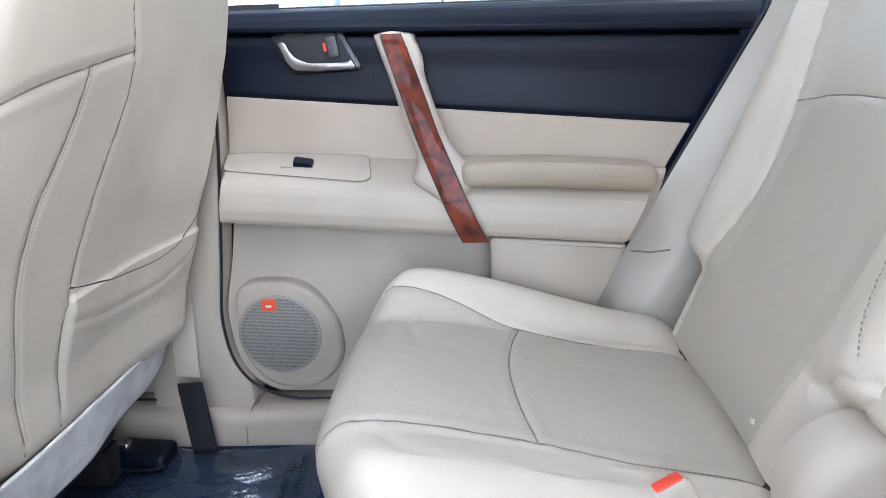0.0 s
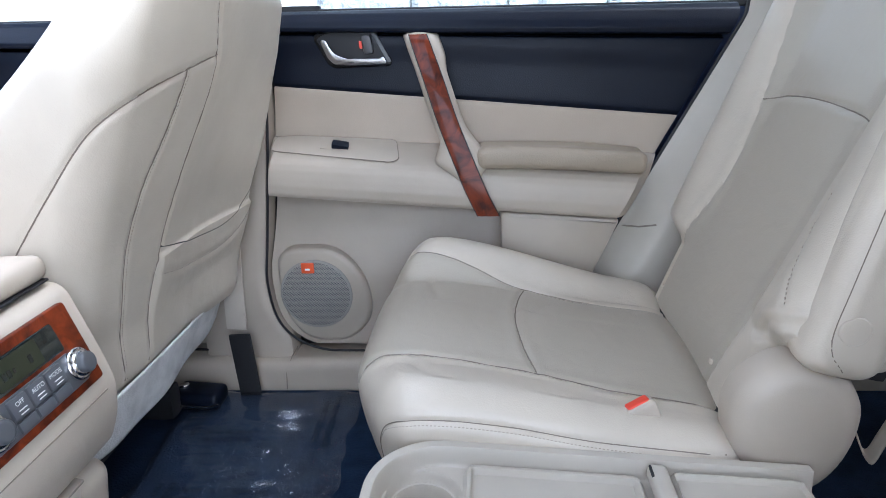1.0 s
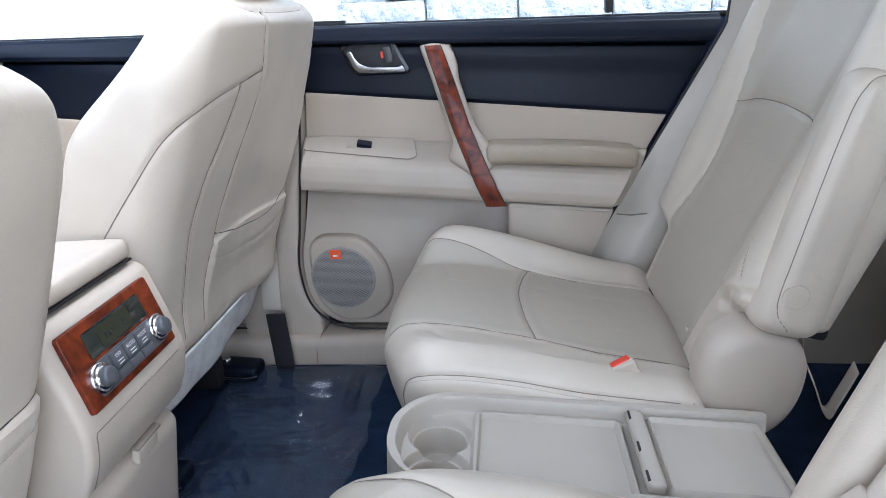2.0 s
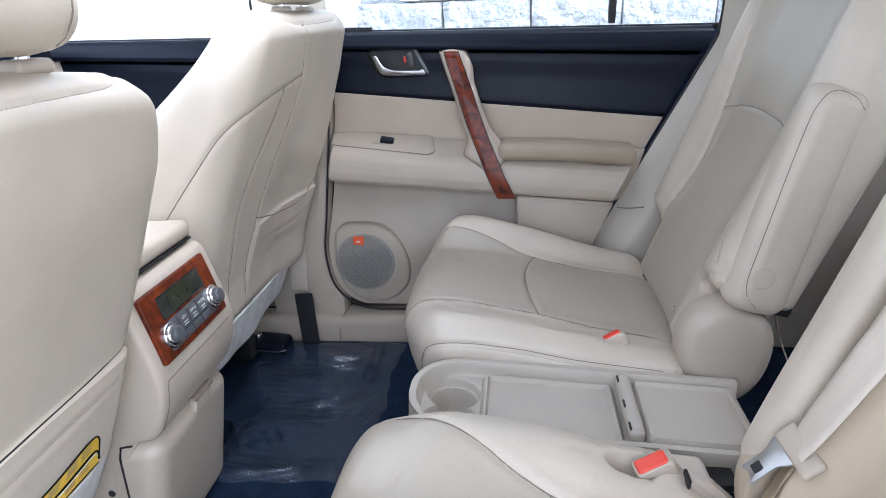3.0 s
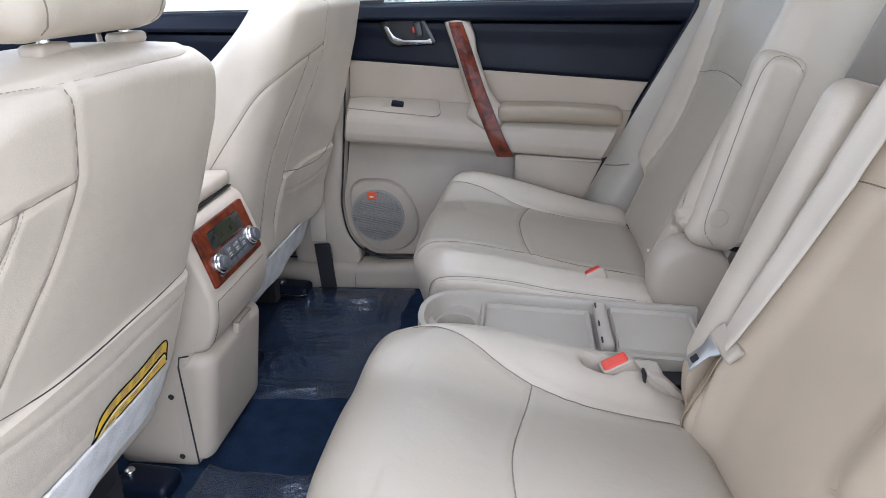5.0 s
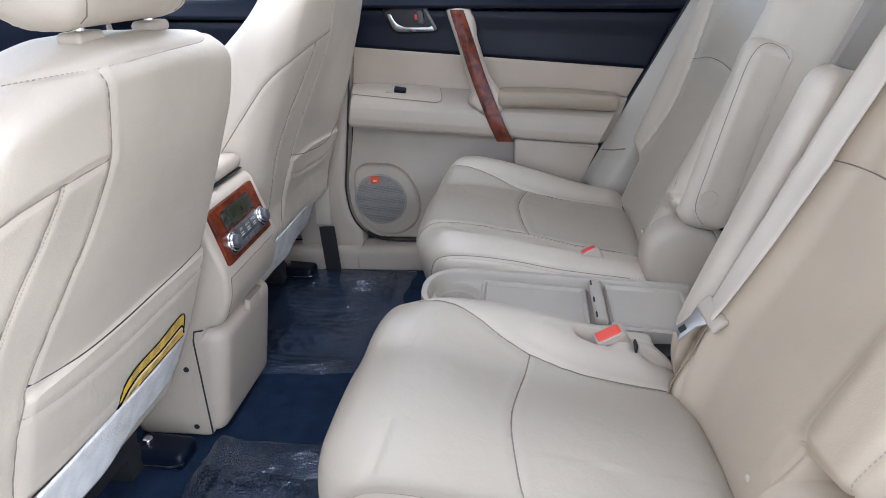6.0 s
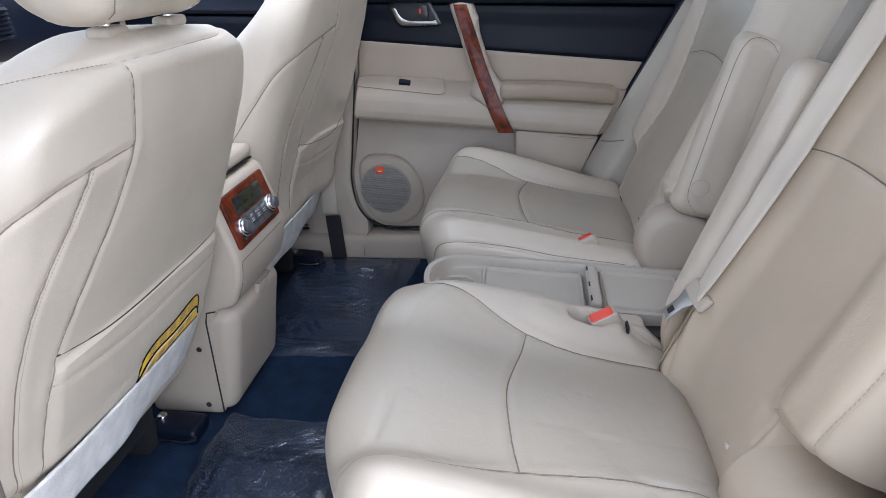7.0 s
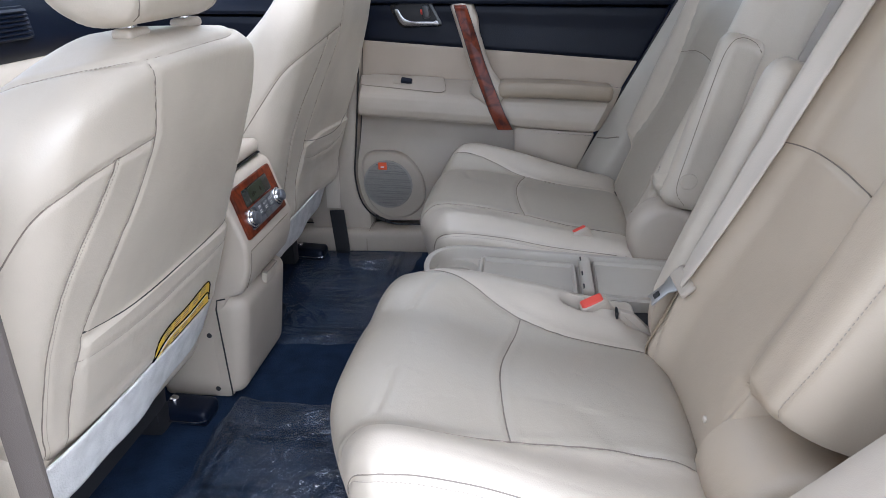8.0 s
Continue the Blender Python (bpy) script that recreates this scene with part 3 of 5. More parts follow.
# ---- rear seats ----
def rear_seat(s, label):
    """A second-row seat; s is +1 on the far side, -1 on the near side."""
    seat = thing("rear_seat", label, "car seat", "second-row seats")
    mid = 0.392
    crest = spline([(-0.20, 0.27), (-0.08, 0.312), (-0.02, 0.325), (0.05, 0.325), (0.18, 0.306), (0.30, 0.287), (0.43, 0.268), (0.50, 0.255)], 160)
    top = lambda x: np.interp(x, crest[:, 0], crest[:, 1])

    # cushion; the near one reaches further inwards
    V, F = rbox((0.25, 0.262, 0.10), 0.055, 0.0042)
    x, w, z = V[:, 0] + 0.178, V[:, 1].copy(), V[:, 2]
    if s < 0:
        w = np.where(w < 0, w * 1.13, w)
        x = x - 0.013 * (1 - sm(-0.07, 0.16, x))
    else:
        x = x + 0.012 * sm(0.30, 0.43, x)
    up = (z + 0.10) / 0.20
    lateral = w + 0.02
    inner = 0.012 if s > 0 else 0.022
    bol = 0.050 * sm(0.135, 0.225, lateral) * (1 - 0.75 * sm(0.05, 0.40, x)) + inner * sm(0.12, 0.2, -lateral) * (1 - sm(0.1, 0.4, x))
    crown = 0.012 * np.cos(np.clip(lateral / 0.15, -1, 1) * math.pi / 2) - 0.006
    if s < 0:
        crown = crown - 0.022 * sm(0.06, -0.18, w) * sm(0.02, 0.16, x)
        # the inner edge rises beside the tray
        along = sm(-0.04, 0.17, x) * sm(0.372, 0.335, x)
        crown = crown + 0.032 * sm(-0.185, -0.255, w) * along
        w = w - 0.020 * sm(-0.23, -0.29, w) * along
    zz = z - 0.10 + (top(x) + bol + crown) * up + (1 - up) * 0.305
    # front: the corners run back, and the nose leans under
    back_in, back_out = (0.055, 0.055) if s > 0 else (0.015, 0.085)
    x = x + np.where(w < 0, back_in * sm(0.10, 0.27, -w), back_out * sm(0.10 if s > 0 else 0.02, 0.27, w)) * (1 - sm(-0.08, 0.1, x)) + 0.05 * (1 - up) ** 2 * (1 - sm(-0.07, 0.1, x))
    V = np.stack([x, w, zz], 1)
    if s < 0:
        V = relaxed(V, F, 28)
    if s > 0:
        inb = spline([(-0.09, -0.125), (-0.025, -0.138), (0.03, -0.143), (0.108, -0.148), (0.178, -0.153), (0.283, -0.165), (0.43, -0.170)])
        t0 = -0.153
    else:
        inb = spline([(-0.06, -0.272), (0.0, -0.258), (0.055, -0.243), (0.134, -0.208), (0.184, -0.189), (0.253, -0.174), (0.331, -0.170), (0.43, -0.172)])
        t0 = -0.189
    outb = spline([(-0.09, 0.185 if s > 0 else 0.150), (0.0, 0.176 if s > 0 else 0.155), (0.09, 0.157 if s > 0 else 0.147), (0.178, 0.128), (0.30, 0.108), (0.43, 0.108)])
    cross = spline([(0.182, t0), (0.166, -0.09), (0.158, -0.01), (0.166, 0.07), (0.178, 0.128)])
    groove(V, F, [0, 1], (-0.3, 0, 1), [inb, outb, cross])
    edge = spline([(-0.022, 0.20), (-0.020, 0.245), (-0.004, 0.282), (0.036, 0.297), (0.139, 0.288), (0.249, 0.268), (0.40, 0.248)])
    rim = spline([(-0.010, 0.22), (-0.008, 0.275), (0.006, 0.312), (0.045, 0.330), (0.139, 0.322), (0.249, 0.292), (0.40, 0.255)])
    if s < 0:
        rim = spline([(-0.010, 0.24), (-0.006, 0.29), (0.008, 0.325), (0.035, 0.346), (0.062, 0.349), (0.096, 0.345), (0.15, 0.334), (0.209, 0.317), (0.27, 0.296), (0.40, 0.258)])
    if s > 0:
        groove(V, F, [0, 2], (0, -1, 0), [edge], 0.0022, 0.003, 0.001)
    groove(V, F, [0, 2], (0, 1, 0), [rim], 0.0022, 0.003, 0.001)
    if s < 0:
        # hollow in front of the buckle
        V[:, 2] -= 0.046 * np.exp(-(((V[:, 0] - 0.283) / 0.026) ** 2 + ((V[:, 1] + 0.250) / 0.0145) ** 2) ** 2) * (V[:, 2] > 0.2)
    flip = lambda P: np.stack([P[:, 0], s * (P[:, 1] + mid), P[:, 2]], 1)
    turn = lambda q: [f[::-1] for f in q] if s < 0 else q
    cushion = part("cushion", (flip(V), turn(F)), LEATHER, seat, "smooth beige leather cushion")
    inlay(cushion, V, F, (0, 0, 1), 0, 1, inb, outb)
    for line in (inb, outb, cross):
        got = surface_line((V, F), [(a, b, 1.0) for a, b in line], (0, 0, -1), 2.0, -0.0006)
        part("seam", tube(flip(got), 0.0009), THREAD, cushion)
    for line, way in (((edge, 1), (rim, -1)) if s > 0 else ((rim, -1),)):
        got = surface_line((V, F), [(a, -way, b) for a, b in line], (0, way, 0), 2.0, 0.0004)
        part("seam", tube(flip(got), 0.0009), THREAD, cushion)
        got = surface_line((V, F), [(a, -way, b - 0.005) for a, b in line], (0, way, 0), 2.0)
        tagged(part("stitching", stitches(flip(got)), STITCH, cushion), kind="stuff")

    # backrest: lateral a, depth b (towards the front), height h along the lean
    lean = radians(20.5)
    V, F = rbox((0.215, 0.06, 0.37), 0.05, 0.0045)
    a, b, h = V[:, 0], V[:, 1], V[:, 2] + 0.37
    side = sm(0.11, 0.2, np.abs(a))
    rise = sm(0.165, 0.205, h)
    grow = 1 + 0.6 * rise * (1 - 0.25 * sm(0.45, 0.74, h))
    core = np.full(len(a), 0.12)
    if s < 0:
        # near seat: full width on the inner side, a deep notch on the outer side
        h0 = 0.176 + 0.04 * (0.05 + (np.abs(a) - 0.05) * 1.35 - 0.095)
        grow = np.where(a < 0, 1.0, 0.30 + 0.66 * sm(-0.012, 0.012, h - h0) * (1 - 0.15 * sm(0.45, 0.74, h)))
        core = np.where(a < 0, 0.12, 0.05)
        rise = np.where(a < 0, 1.0, rise)
        side = np.where(a < 0, side, sm(0.05, 0.13, a))
    b = b - 0.03 * side * rise * (b < 0) + 0.008 * (1 - side) * (b < 0) - 0.012 * (b < 0) * (1 - side) * np.exp(-((h - 0.16) / 0.12) ** 2)
    a = np.where(np.abs(a) > core, np.sign(a) * (core + (np.abs(a) - core) * grow), a)
    if s < 0:
        # the lower edge of the outer bolster climbs a little outwards
        h = h + 0.10 * np.clip(a - 0.095, 0, 0.2) * sm(0.60, 0.20, h) * sm(0.145, 0.19, h)
    V = np.stack([a, b, h], 1)
    if s > 0:
        vl = spline([(-0.105, 0.03), (-0.125, 0.12), (-0.142, 0.20), (-0.140, 0.28), (-0.140, 0.36), (-0.150, 0.437), (-0.158, 0.55), (-0.16, 0.72)])
        vr = spline([(0.165, 0.03), (0.165, 0.12), (0.160, 0.185), (0.138, 0.28), (0.138, 0.37), (0.148, 0.437), (0.164, 0.52), (0.178, 0.61), (0.18, 0.72)])
        extra = spline([(-0.222, 0.225), (-0.200, 0.255), (-0.178, 0.30), (-0.168, 0.36)])
    else:
        vl = spline([(-0.16, 0.03), (-0.185, 0.16), (-0.19, 0.27), (-0.193, 0.41), (-0.195, 0.55), (-0.195, 0.72)])
        vr = spline([(0.075, 0.12), (0.085, 0.18), (0.085, 0.25), (0.088, 0.33), (0.104, 0.41), (0.112, 0.55), (0.115, 0.72)])
        extra = spline([(0.180, 0.200), (0.182, 0.235), (0.186, 0.28), (0.188, 0.34), (0.190, 0.40), (0.194, 0.50), (0.194, 0.62)])
    hs = 0.437 if s > 0 else 0.410
    p0, p1 = vl[np.argmin(abs(vl[:, 1] - hs))], vr[np.argmin(abs(vr[:, 1] - hs))]
    arc = spline([p0, (p0[0] * 0.8 + p1[0] * 0.2, hs + 0.010), (p0[0] * 0.5 + p1[0] * 0.5, hs + 0.014), (p0[0] * 0.2 + p1[0] * 0.8, hs + 0.009), p1])
    groove(V, F, [0, 2], (0, -1, 0), [vl, vr, arc, extra])
    if s > 0:
        # leather gathered into folds above the hinge
        folds = [spline([(-0.262, 0.222), (-0.235, 0.205), (-0.205, 0.196), (-0.170, 0.165)]), spline([(-0.258, 0.212), (-0.240, 0.180), (-0.215, 0.150), (-0.19, 0.11)])]
        groove(V, F, [0, 2], (0, -1, 0), folds, 0.004, 0.006, 0.002)

    def lie(P):
        return np.stack([0.452 + P[:, 2] * math.sin(lean) + P[:, 1] * math.cos(lean), s * (P[:, 0] + mid + 0.008), 0.19 + P[:, 2] * math.cos(lean) - P[:, 1] * math.sin(lean)], 1)
    # the near backrest takes the copy that has its dimmer light in the colour
    back = part("backrest", (lie(V), turn(F)), LEATHER if s > 0 else LEATHER_NEAR, seat, "reclined beige leather backrest")
    if s > 0:
        inlay(back, V, F, (0, -1, 0), 2, 0, vl[:, ::-1], vr[:, ::-1])
    for line in (arc,):
        got = surface_line((V, F), [(p, -1.0, q) for p, q in line], (0, 1, 0), 2.0, -0.0003)
        part("seam", tube(lie(got), 0.0009), THREAD, back)
    got = surface_line((V, F), [(p, -1.0, q) for p, q in extra], (0, 1, 0), 2.0)
    tagged(part("stitching", stitches(lie(got), 0.0032, 0.0030, 0.0008), STITCH, back), kind="stuff")
    for p in ((-0.105, 0.165) if s > 0 else (0.04,)):
        got = surface_line((V, F), [(p, -1.0, 0.085)], (0, 1, 0), 2.0)
        if len(got):
            o = lie(got)[0]
            part("stud", placed(rbox((0.0026, 0.0042, 0.0042), 0.0024, 0.002), pose(o[0] - 0.001, o[1], o[2])), WEBBING, back, "small pale button")

    # folded-up armrest on the inner side
    V, F = rbox((0.044, 0.033, 0.172), 0.026, 0.006)
    V[:, 0] *= 1 - 0.10 * sm(-0.1, 0.17, V[:, 2]) + 0.06 * sm(0, -0.17, V[:, 2])
    welt = spline([(0.030, 0.150), (0.012, 0.164), (-0.012, 0.166), (-0.028, 0.150), (-0.032, 0.10), (-0.030, -0.05), (-0.026, -0.13), (0.0, -0.160)])
    groove(V, F, [0, 2], (0, -1, 0), [welt], 0.002, 0.003, 0.001)
    if s < 0:
        V[:, 2] *= 1.25
    ap = pose(0.536, 0.150, 0.530, 0, 13.5, 0) if s > 0 else pose(0.505, 0.151, 0.488, 0, 17.5, 0)
    arm = part("armrest", (flip0(placed((V, F), ap)[0], s), turn(F)), LEATHER, seat, "upright folded beige leather armrest")
    if s > 0:
        got = surface_line((V, F), [(p, -1.0, q) for p, q in welt], (0, 1, 0), 2.0, -0.0003)
        part("seam", tube(flip0(placed((got, []), ap)[0], s), 0.0006), THREAD, arm)
        bt = placed(disc(0.0168, 0.0035, 0.002), pose(0.501, 0.1190, 0.426) @ XZ_IN)
        part("button", (flip0(bt[0], s), turn(bt[1])), LEATHER, arm, "round beige plastic cap")

    # hinge cover, a rounded drum
    for y0, xx, zz, rr, th in (((0.136, 0.474, 0.297, 0.074, 0.055),) if s > 0 else ((0.485, 0.492, 0.262, 0.086, 0.12), (0.132, 0.468, 0.290, 0.072, 0.055))):
        dr = disc(rr, th, 0.026, 56)
        dr[0][:, 1] *= np.where(dr[0][:, 1] < 0, 1.5, 1.0)
        dr = placed(dr, pose(xx, y0 + th, zz) @ XZ_IN)
        if y0 > 0.4:
            dr = (dr[0] * np.array([1, -1, 1]) + np.array([0, 2 * y0 + th, 0]), [f[::-1] for f in dr[1]])
        part("hinge_cover", (flip0(dr[0], s), turn(dr[1])), LEATHER_NEAR if s < 0 else PLASTIC, seat, "rounded plastic hinge cover")
    if s > 0:
        # black block that stands in for the shade under the armrest
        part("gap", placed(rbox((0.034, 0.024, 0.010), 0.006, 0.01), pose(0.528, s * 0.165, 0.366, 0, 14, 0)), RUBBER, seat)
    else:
        # black filler for the shaded hole beside the tray
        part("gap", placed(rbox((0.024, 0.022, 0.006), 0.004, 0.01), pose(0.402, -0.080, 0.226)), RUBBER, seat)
    # black strip in place of the shade between cushion and backrest
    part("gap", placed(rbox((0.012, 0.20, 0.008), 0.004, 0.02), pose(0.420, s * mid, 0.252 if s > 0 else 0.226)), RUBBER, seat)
    # frame and legs under the cushion
    V, F = rbox((0.20, 0.20, 0.05), 0.02, 0.02)
    part("seat_frame", placed((V, F), pose(0.2, s * mid, 0.10)), RUBBER, seat)
    for yy in (0.24, 0.54):
        V, F = rbox((0.21, 0.018, 0.028), 0.006, 0.02)
        part("floor_rail", placed((V, F), pose(0.2, s * yy, 0.029)), RUBBER, seat)
    return seat


def inlay(ob, V, F, face, along, across, low, high):
    """Mark the middle panel between two seams, which has fine-holed leather."""
    n = normals(V, F) @ np.array(face, float)
    lo, hi = (np.interp(V[:, along], q[:, 0], q[:, 1]) for q in (low, high))
    inside = np.minimum(np.clip(np.minimum(V[:, across] - lo, hi - V[:, across]), -0.03, 0.03), (n - 0.06) * 0.2)
    ob.data.attributes.new("panel", "FLOAT", "POINT").data.foreach_set("value", inside.astype(np.float32))
    ob.data.materials[0] = LEATHER_PANEL


def flip0(P, s):
    return np.stack([P[:, 0], s * P[:, 1], P[:, 2]], 1)


rear_seat(1, "beige leather second-row seat beside the far door")
near_seat = rear_seat(-1, "beige leather second-row seat beside the open door")


def buckle(s, m, label):
    b = thing("belt_buckle", label, "seat belt buckle", "seat belt buckles")
    part("stalk", placed(rbox((0.0245, 0.0135, 0.020), 0.006, 0.003), m @ pose(0.002, 0, -0.0205)), PLASTIC, b, "beige plastic buckle housing")
    part("rim", placed(rbox((0.0228, 0.0126, 0.006), 0.005, 0.003), m @ pose(0, 0, -0.0035)), PLASTIC, b)
    part("release_button", placed(rbox((0.0200, 0.0104, 0.0075), 0.0045, 0.0025), m @ pose(0, 0, -0.0030)), RED, b, "orange-red release button")
    if s < 0:
        part("socket", placed(rbox((0.030, 0.024, 0.016), 0.013, 0.004), pose(0.352, -0.108, 0.252, 10, 10, 8)), LEATHER, b, "leather lobe behind the buckle")
        # guide flap with its dark slot
        flap = rounded([(0.349, 0.282), (0.350, 0.235), (0.408, 0.228), (0.404, 0.246), (0.373, 0.276)], 0.005)
        part("flap", placed(plate(flap, 0.012, 0.003), Matrix.Translation((0, -0.140, 0)) @ XZ_IN), PLASTIC, b, "beige plastic guide flap")
        part("slot", placed(rbox((0.0020, 0.012, 0.015), 0.0008, 0.003), pose(0.3455, -0.1455, 0.266, 0, 4, 0)), RUBBER, b)
    return b


buckle(1, pose(0.301, 0.186, 0.292, -8, -24, 14) @ Matrix.Scale(0.76, 4), "seat belt buckle with red button in the far cushion")
buckle(-1, pose(0.3035, -0.1430, 0.2945, 13, -24, 11), "seat belt buckle with red button in the near cushion")


# ---- folded centre tray between the rear seats ----
def centre_tray():
    t = thing("centre_tray", "grey-beige plastic fold-down tray with cup holders", "console tray")
    tilt = Matrix.Translation((0.098, 0.032, 0.2705)) @ pose(0, 0, 0, 0, 3.6, 0)

    def box(x, y, x0, x1, y0, y1, r):
        """Signed distance to a rounded rectangle."""
        qx, qy = np.abs(x - (x0 + x1) / 2) - (x1 - x0) / 2 + r, np.abs(y - (y0 + y1) / 2) - (y1 - y0) / 2 + r
        return np.hypot(np.maximum(qx, 0), np.maximum(qy, 0)) + np.minimum(np.maximum(qx, qy), 0) - r

    def body(u, v):
        x = -0.115 + 0.505 * u ** 1.7
        half = 0.008 + np.sqrt(np.clip(0.09 ** 2 - np.clip(-0.025 - x, 0, 0.09) ** 2, 0, 1))
        y = (2 * v - 1) * half
        d = box(x, y, -0.115, 0.9, -0.098, 0.098, 0.09)
        z = 0.014 - 0.024 * sm(-0.010, -0.018, d)
        well = np.minimum(np.hypot(x + 0.050, y - 0.028), np.hypot(x + 0.050, y + 0.042))
        z = z - 0.014 * sm(0.043, 0.038, well) - 0.040 * sm(0.036, 0.031, well)
        for x0, x1 in ((-0.006, 0.195), (0.222, 0.378)):
            d = box(x, y, x0, x1, -0.077, 0.077, 0.012)
            z = z + 0.010 * sm(0.002, -0.002, d) - 0.008 * sm(-0.006, -0.010, d)
        return x, y, z - 0.012 * sm(0.006, 0.0, np.minimum(-d, 0.39 - x))
    V, F = grid(320, 150, body)
    rim = [i * 150 for i in range(320)] + [319 * 150 + j for j in range(1, 150)] + [i * 150 + 149 for i in range(318, -1, -1)]
    low = V[rim] - np.array([0, 0, 0.06])
    m = len(V)
    V = np.vstack([V, low])
    F += [(rim[i], m + i, m + i + 1, rim[i + 1]) for i in range(len(rim) - 1)]
    part("body", placed((V, F), tilt), PLASTIC_COOL, t, "moulded tray body with two cup wells")
    V, F = rbox((0.011, 0.076, 0.009), 0.006, 0.005)
    bar = part("hinge_bar", placed((V, F), tilt @ pose(0.210, 0, -0.001)), PLASTIC_COOL, t)
    for yy in (0.062, -0.005, -0.06):
        part("slot", placed(rbox((0.0022, 0.010, 0.002), 0.0009, 0.003), tilt @ pose(0.202, yy, 0.0052)), RUBBER, bar)
    part("base", placed(rbox((0.17, 0.075, 0.07), 0.02, 0.02), pose(0.27, 0.03, 0.09)), RUBBER, t)
    return t


centre_tray()


# ---- front seats ----
def front_seat(c, drop, seams, hem_z, slope, curl, thin, label):
    """A front seat seen from behind: c, its middle; drop, how far it sits lower; seams: its lines across and up; hem_z: its lower edge; slope: the fall of its shoulders; curl: how far its far edge bends rearwards; thin: how much its top thins."""
    seat = thing("front_seat", label, "car seat", "front seats")
    prof = lambda z: np.interp(z, [0.05, 0.15, 0.26, 0.345, 0.475, 0.58, 0.70, 0.78, 0.83], [-0.418, -0.414, -0.408, -0.398, -0.356, -0.312, -0.262, -0.236, -0.230])
    V, F = rbox((0.065, 0.245, (0.82 - hem_z) / 2), 0.045, 0.0045)
    t, w, z = V[:, 0], V[:, 1], V[:, 2] + (0.82 + hem_z) / 2
    hw = 1 - 0.22 * np.clip((z - 0.69) / 0.13, 0, 1) ** 2.6 - 0.08 * sm(0.52, 0.25, z)
    w2 = w * hw + 0.030 * sm(0.06, 0.245, w)
    bulge = (0.012 * (1 - (w / 0.245) ** 2) - 0.012 * np.clip(-w / 0.245, 0, 1) ** 4) * sm(-0.03, 0.065, t)
    # the far edge of the back curls rearwards
    bulge = bulge + curl * sm(0.05, 0.24, w) * (1 - 0.7 * sm(0.5, 0.76, z)) * sm(-0.065, 0.02, t)
    t = np.where(t < 0, t * (1 - thin * sm(0.62, 0.80, z)), t)
    deep = t - 0.055 * sm(0.02, -0.065, t) * sm(0.10, 0.22, np.abs(w)) * sm(0.82, 0.62, z)
    # shoulders slope, the outer one most
    z = z - np.where(w < 0, slope, 0.4 * slope) * np.clip((np.abs(w) - 0.04) / 0.2, 0, 1) ** 1.5 * sm(0.55, 0.82, z)
    V = np.stack([deep + bulge, w2, z], 1)
    v1, v2, pocket, hem = (spline(seams[q]) for q in ("inner", "outer", "pocket", "hem"))
    sw = seams["pocket"][0][0]
    sz = seams["pocket"][1][1]
    # the arc runs on down the inner side: depth, across, height
    arc = spline(seams["arc"] + [(0.036, -0.245, 0.635), (0.018, -0.25, 0.60), (-0.003, -0.25, 0.55), (-0.022, -0.25, 0.50), (-0.04, -0.25, 0.45)], 70)
    topl = spline([(-0.045, -0.168, 0.779), (-0.017, -0.159, 0.786), (0.008, -0.148, 0.791), (0.033, -0.137, 0.795), (0.052, -0.115, 0.797), (0.067, -0.074, 0.795), (0.071, -0.004, 0.796), (0.066, 0.098, 0.796), (0.055, 0.16, 0.79), (0.03, 0.19, 0.78)], 60)
    arc, topl = (eased(nearest_line((V, F), q)) for q in (arc, topl))
    groove(V, F, [1, 2], (1, 0, 0), [v1, v2])
    groove(V, F, [0, 1, 2], (1, -1, 0), [arc])
    groove(V, F, [0, 1, 2], (0.7, 0, 0.7), [topl])
    groove(V, F, [1, 2], (1, 0, 0), [hem], 0.0012, 0.004, 0.001)
    # the pocket stands off below its opening
    N = normals(V, F)
    m = (N[:, 0] > 0.1)
    inside = m & (V[:, 1] > sw - 0.02)
    V[inside, 0] += 0.006 * (sm(sz + 0.004, sz - 0.004, V[inside, 2]) * sm(0.28, 0.39, V[inside, 2])) * sm(sw - 0.012, sw + 0.006, V[inside, 1])

    def lie(P):
        return np.stack([prof(P[:, 2]) - 0.065 + P[:, 0], c + P[:, 1], P[:, 2] - drop], 1)
    back = part("backrest", (lie(V), F), LEATHER, seat, "beige leather seat back")
    for line in (v1, v2):
        got = surface_line((V, F), [(1.0, p, q) for p, q in line], (-1, 0, 0), 2.0, -0.0001)
        part("seam", tube(lie(got), 0.0009), THREAD, back)
    part("seam", tube(lie(eased(nearest_line((V, F), arc))), 0.0009), THREAD, back)
    tagged(part("stitching", stitches(lie(eased(nearest_line((V, F), topl)))), STITCH, back), kind="stuff")
    for line in (v2 + np.array([0.004, 0]), hem):
        got = surface_line((V, F), [(1.0, p, q) for p, q in line], (-1, 0, 0), 2.0)
        tagged(part("stitching", stitches(lie(got)), STITCH, back), kind="stuff")
    got = surface_line((V, F), [(1.0, p, q + 0.002) for p, q in pocket], (-1, 0, 0), 2.0, 0.0012)
    part("pocket_opening", tube(lie(got), 0.0016), RUBBER, back, "dark slit of the map pocket")
    # felt skirt hanging below the back
    V, F = grid(60, 20, lambda u, v: (prof(hem_z + 0.04 - 0.09 * v) + 0.007 - 0.010 * (2 * u - 1) ** 4 - 0.022 * v + 0.003 * np.sin(17 * u) * v, c - 0.222 + 0.462 * u, hem_z + 0.024 - drop - (0.082 + 0.010 * np.sin(5 * u)) * v))
    sk = part("skirt", (V, F), CLOTH, seat, "white felt skirt")
    sk.modifiers.new("thick", "SOLIDIFY").thickness = 0.004
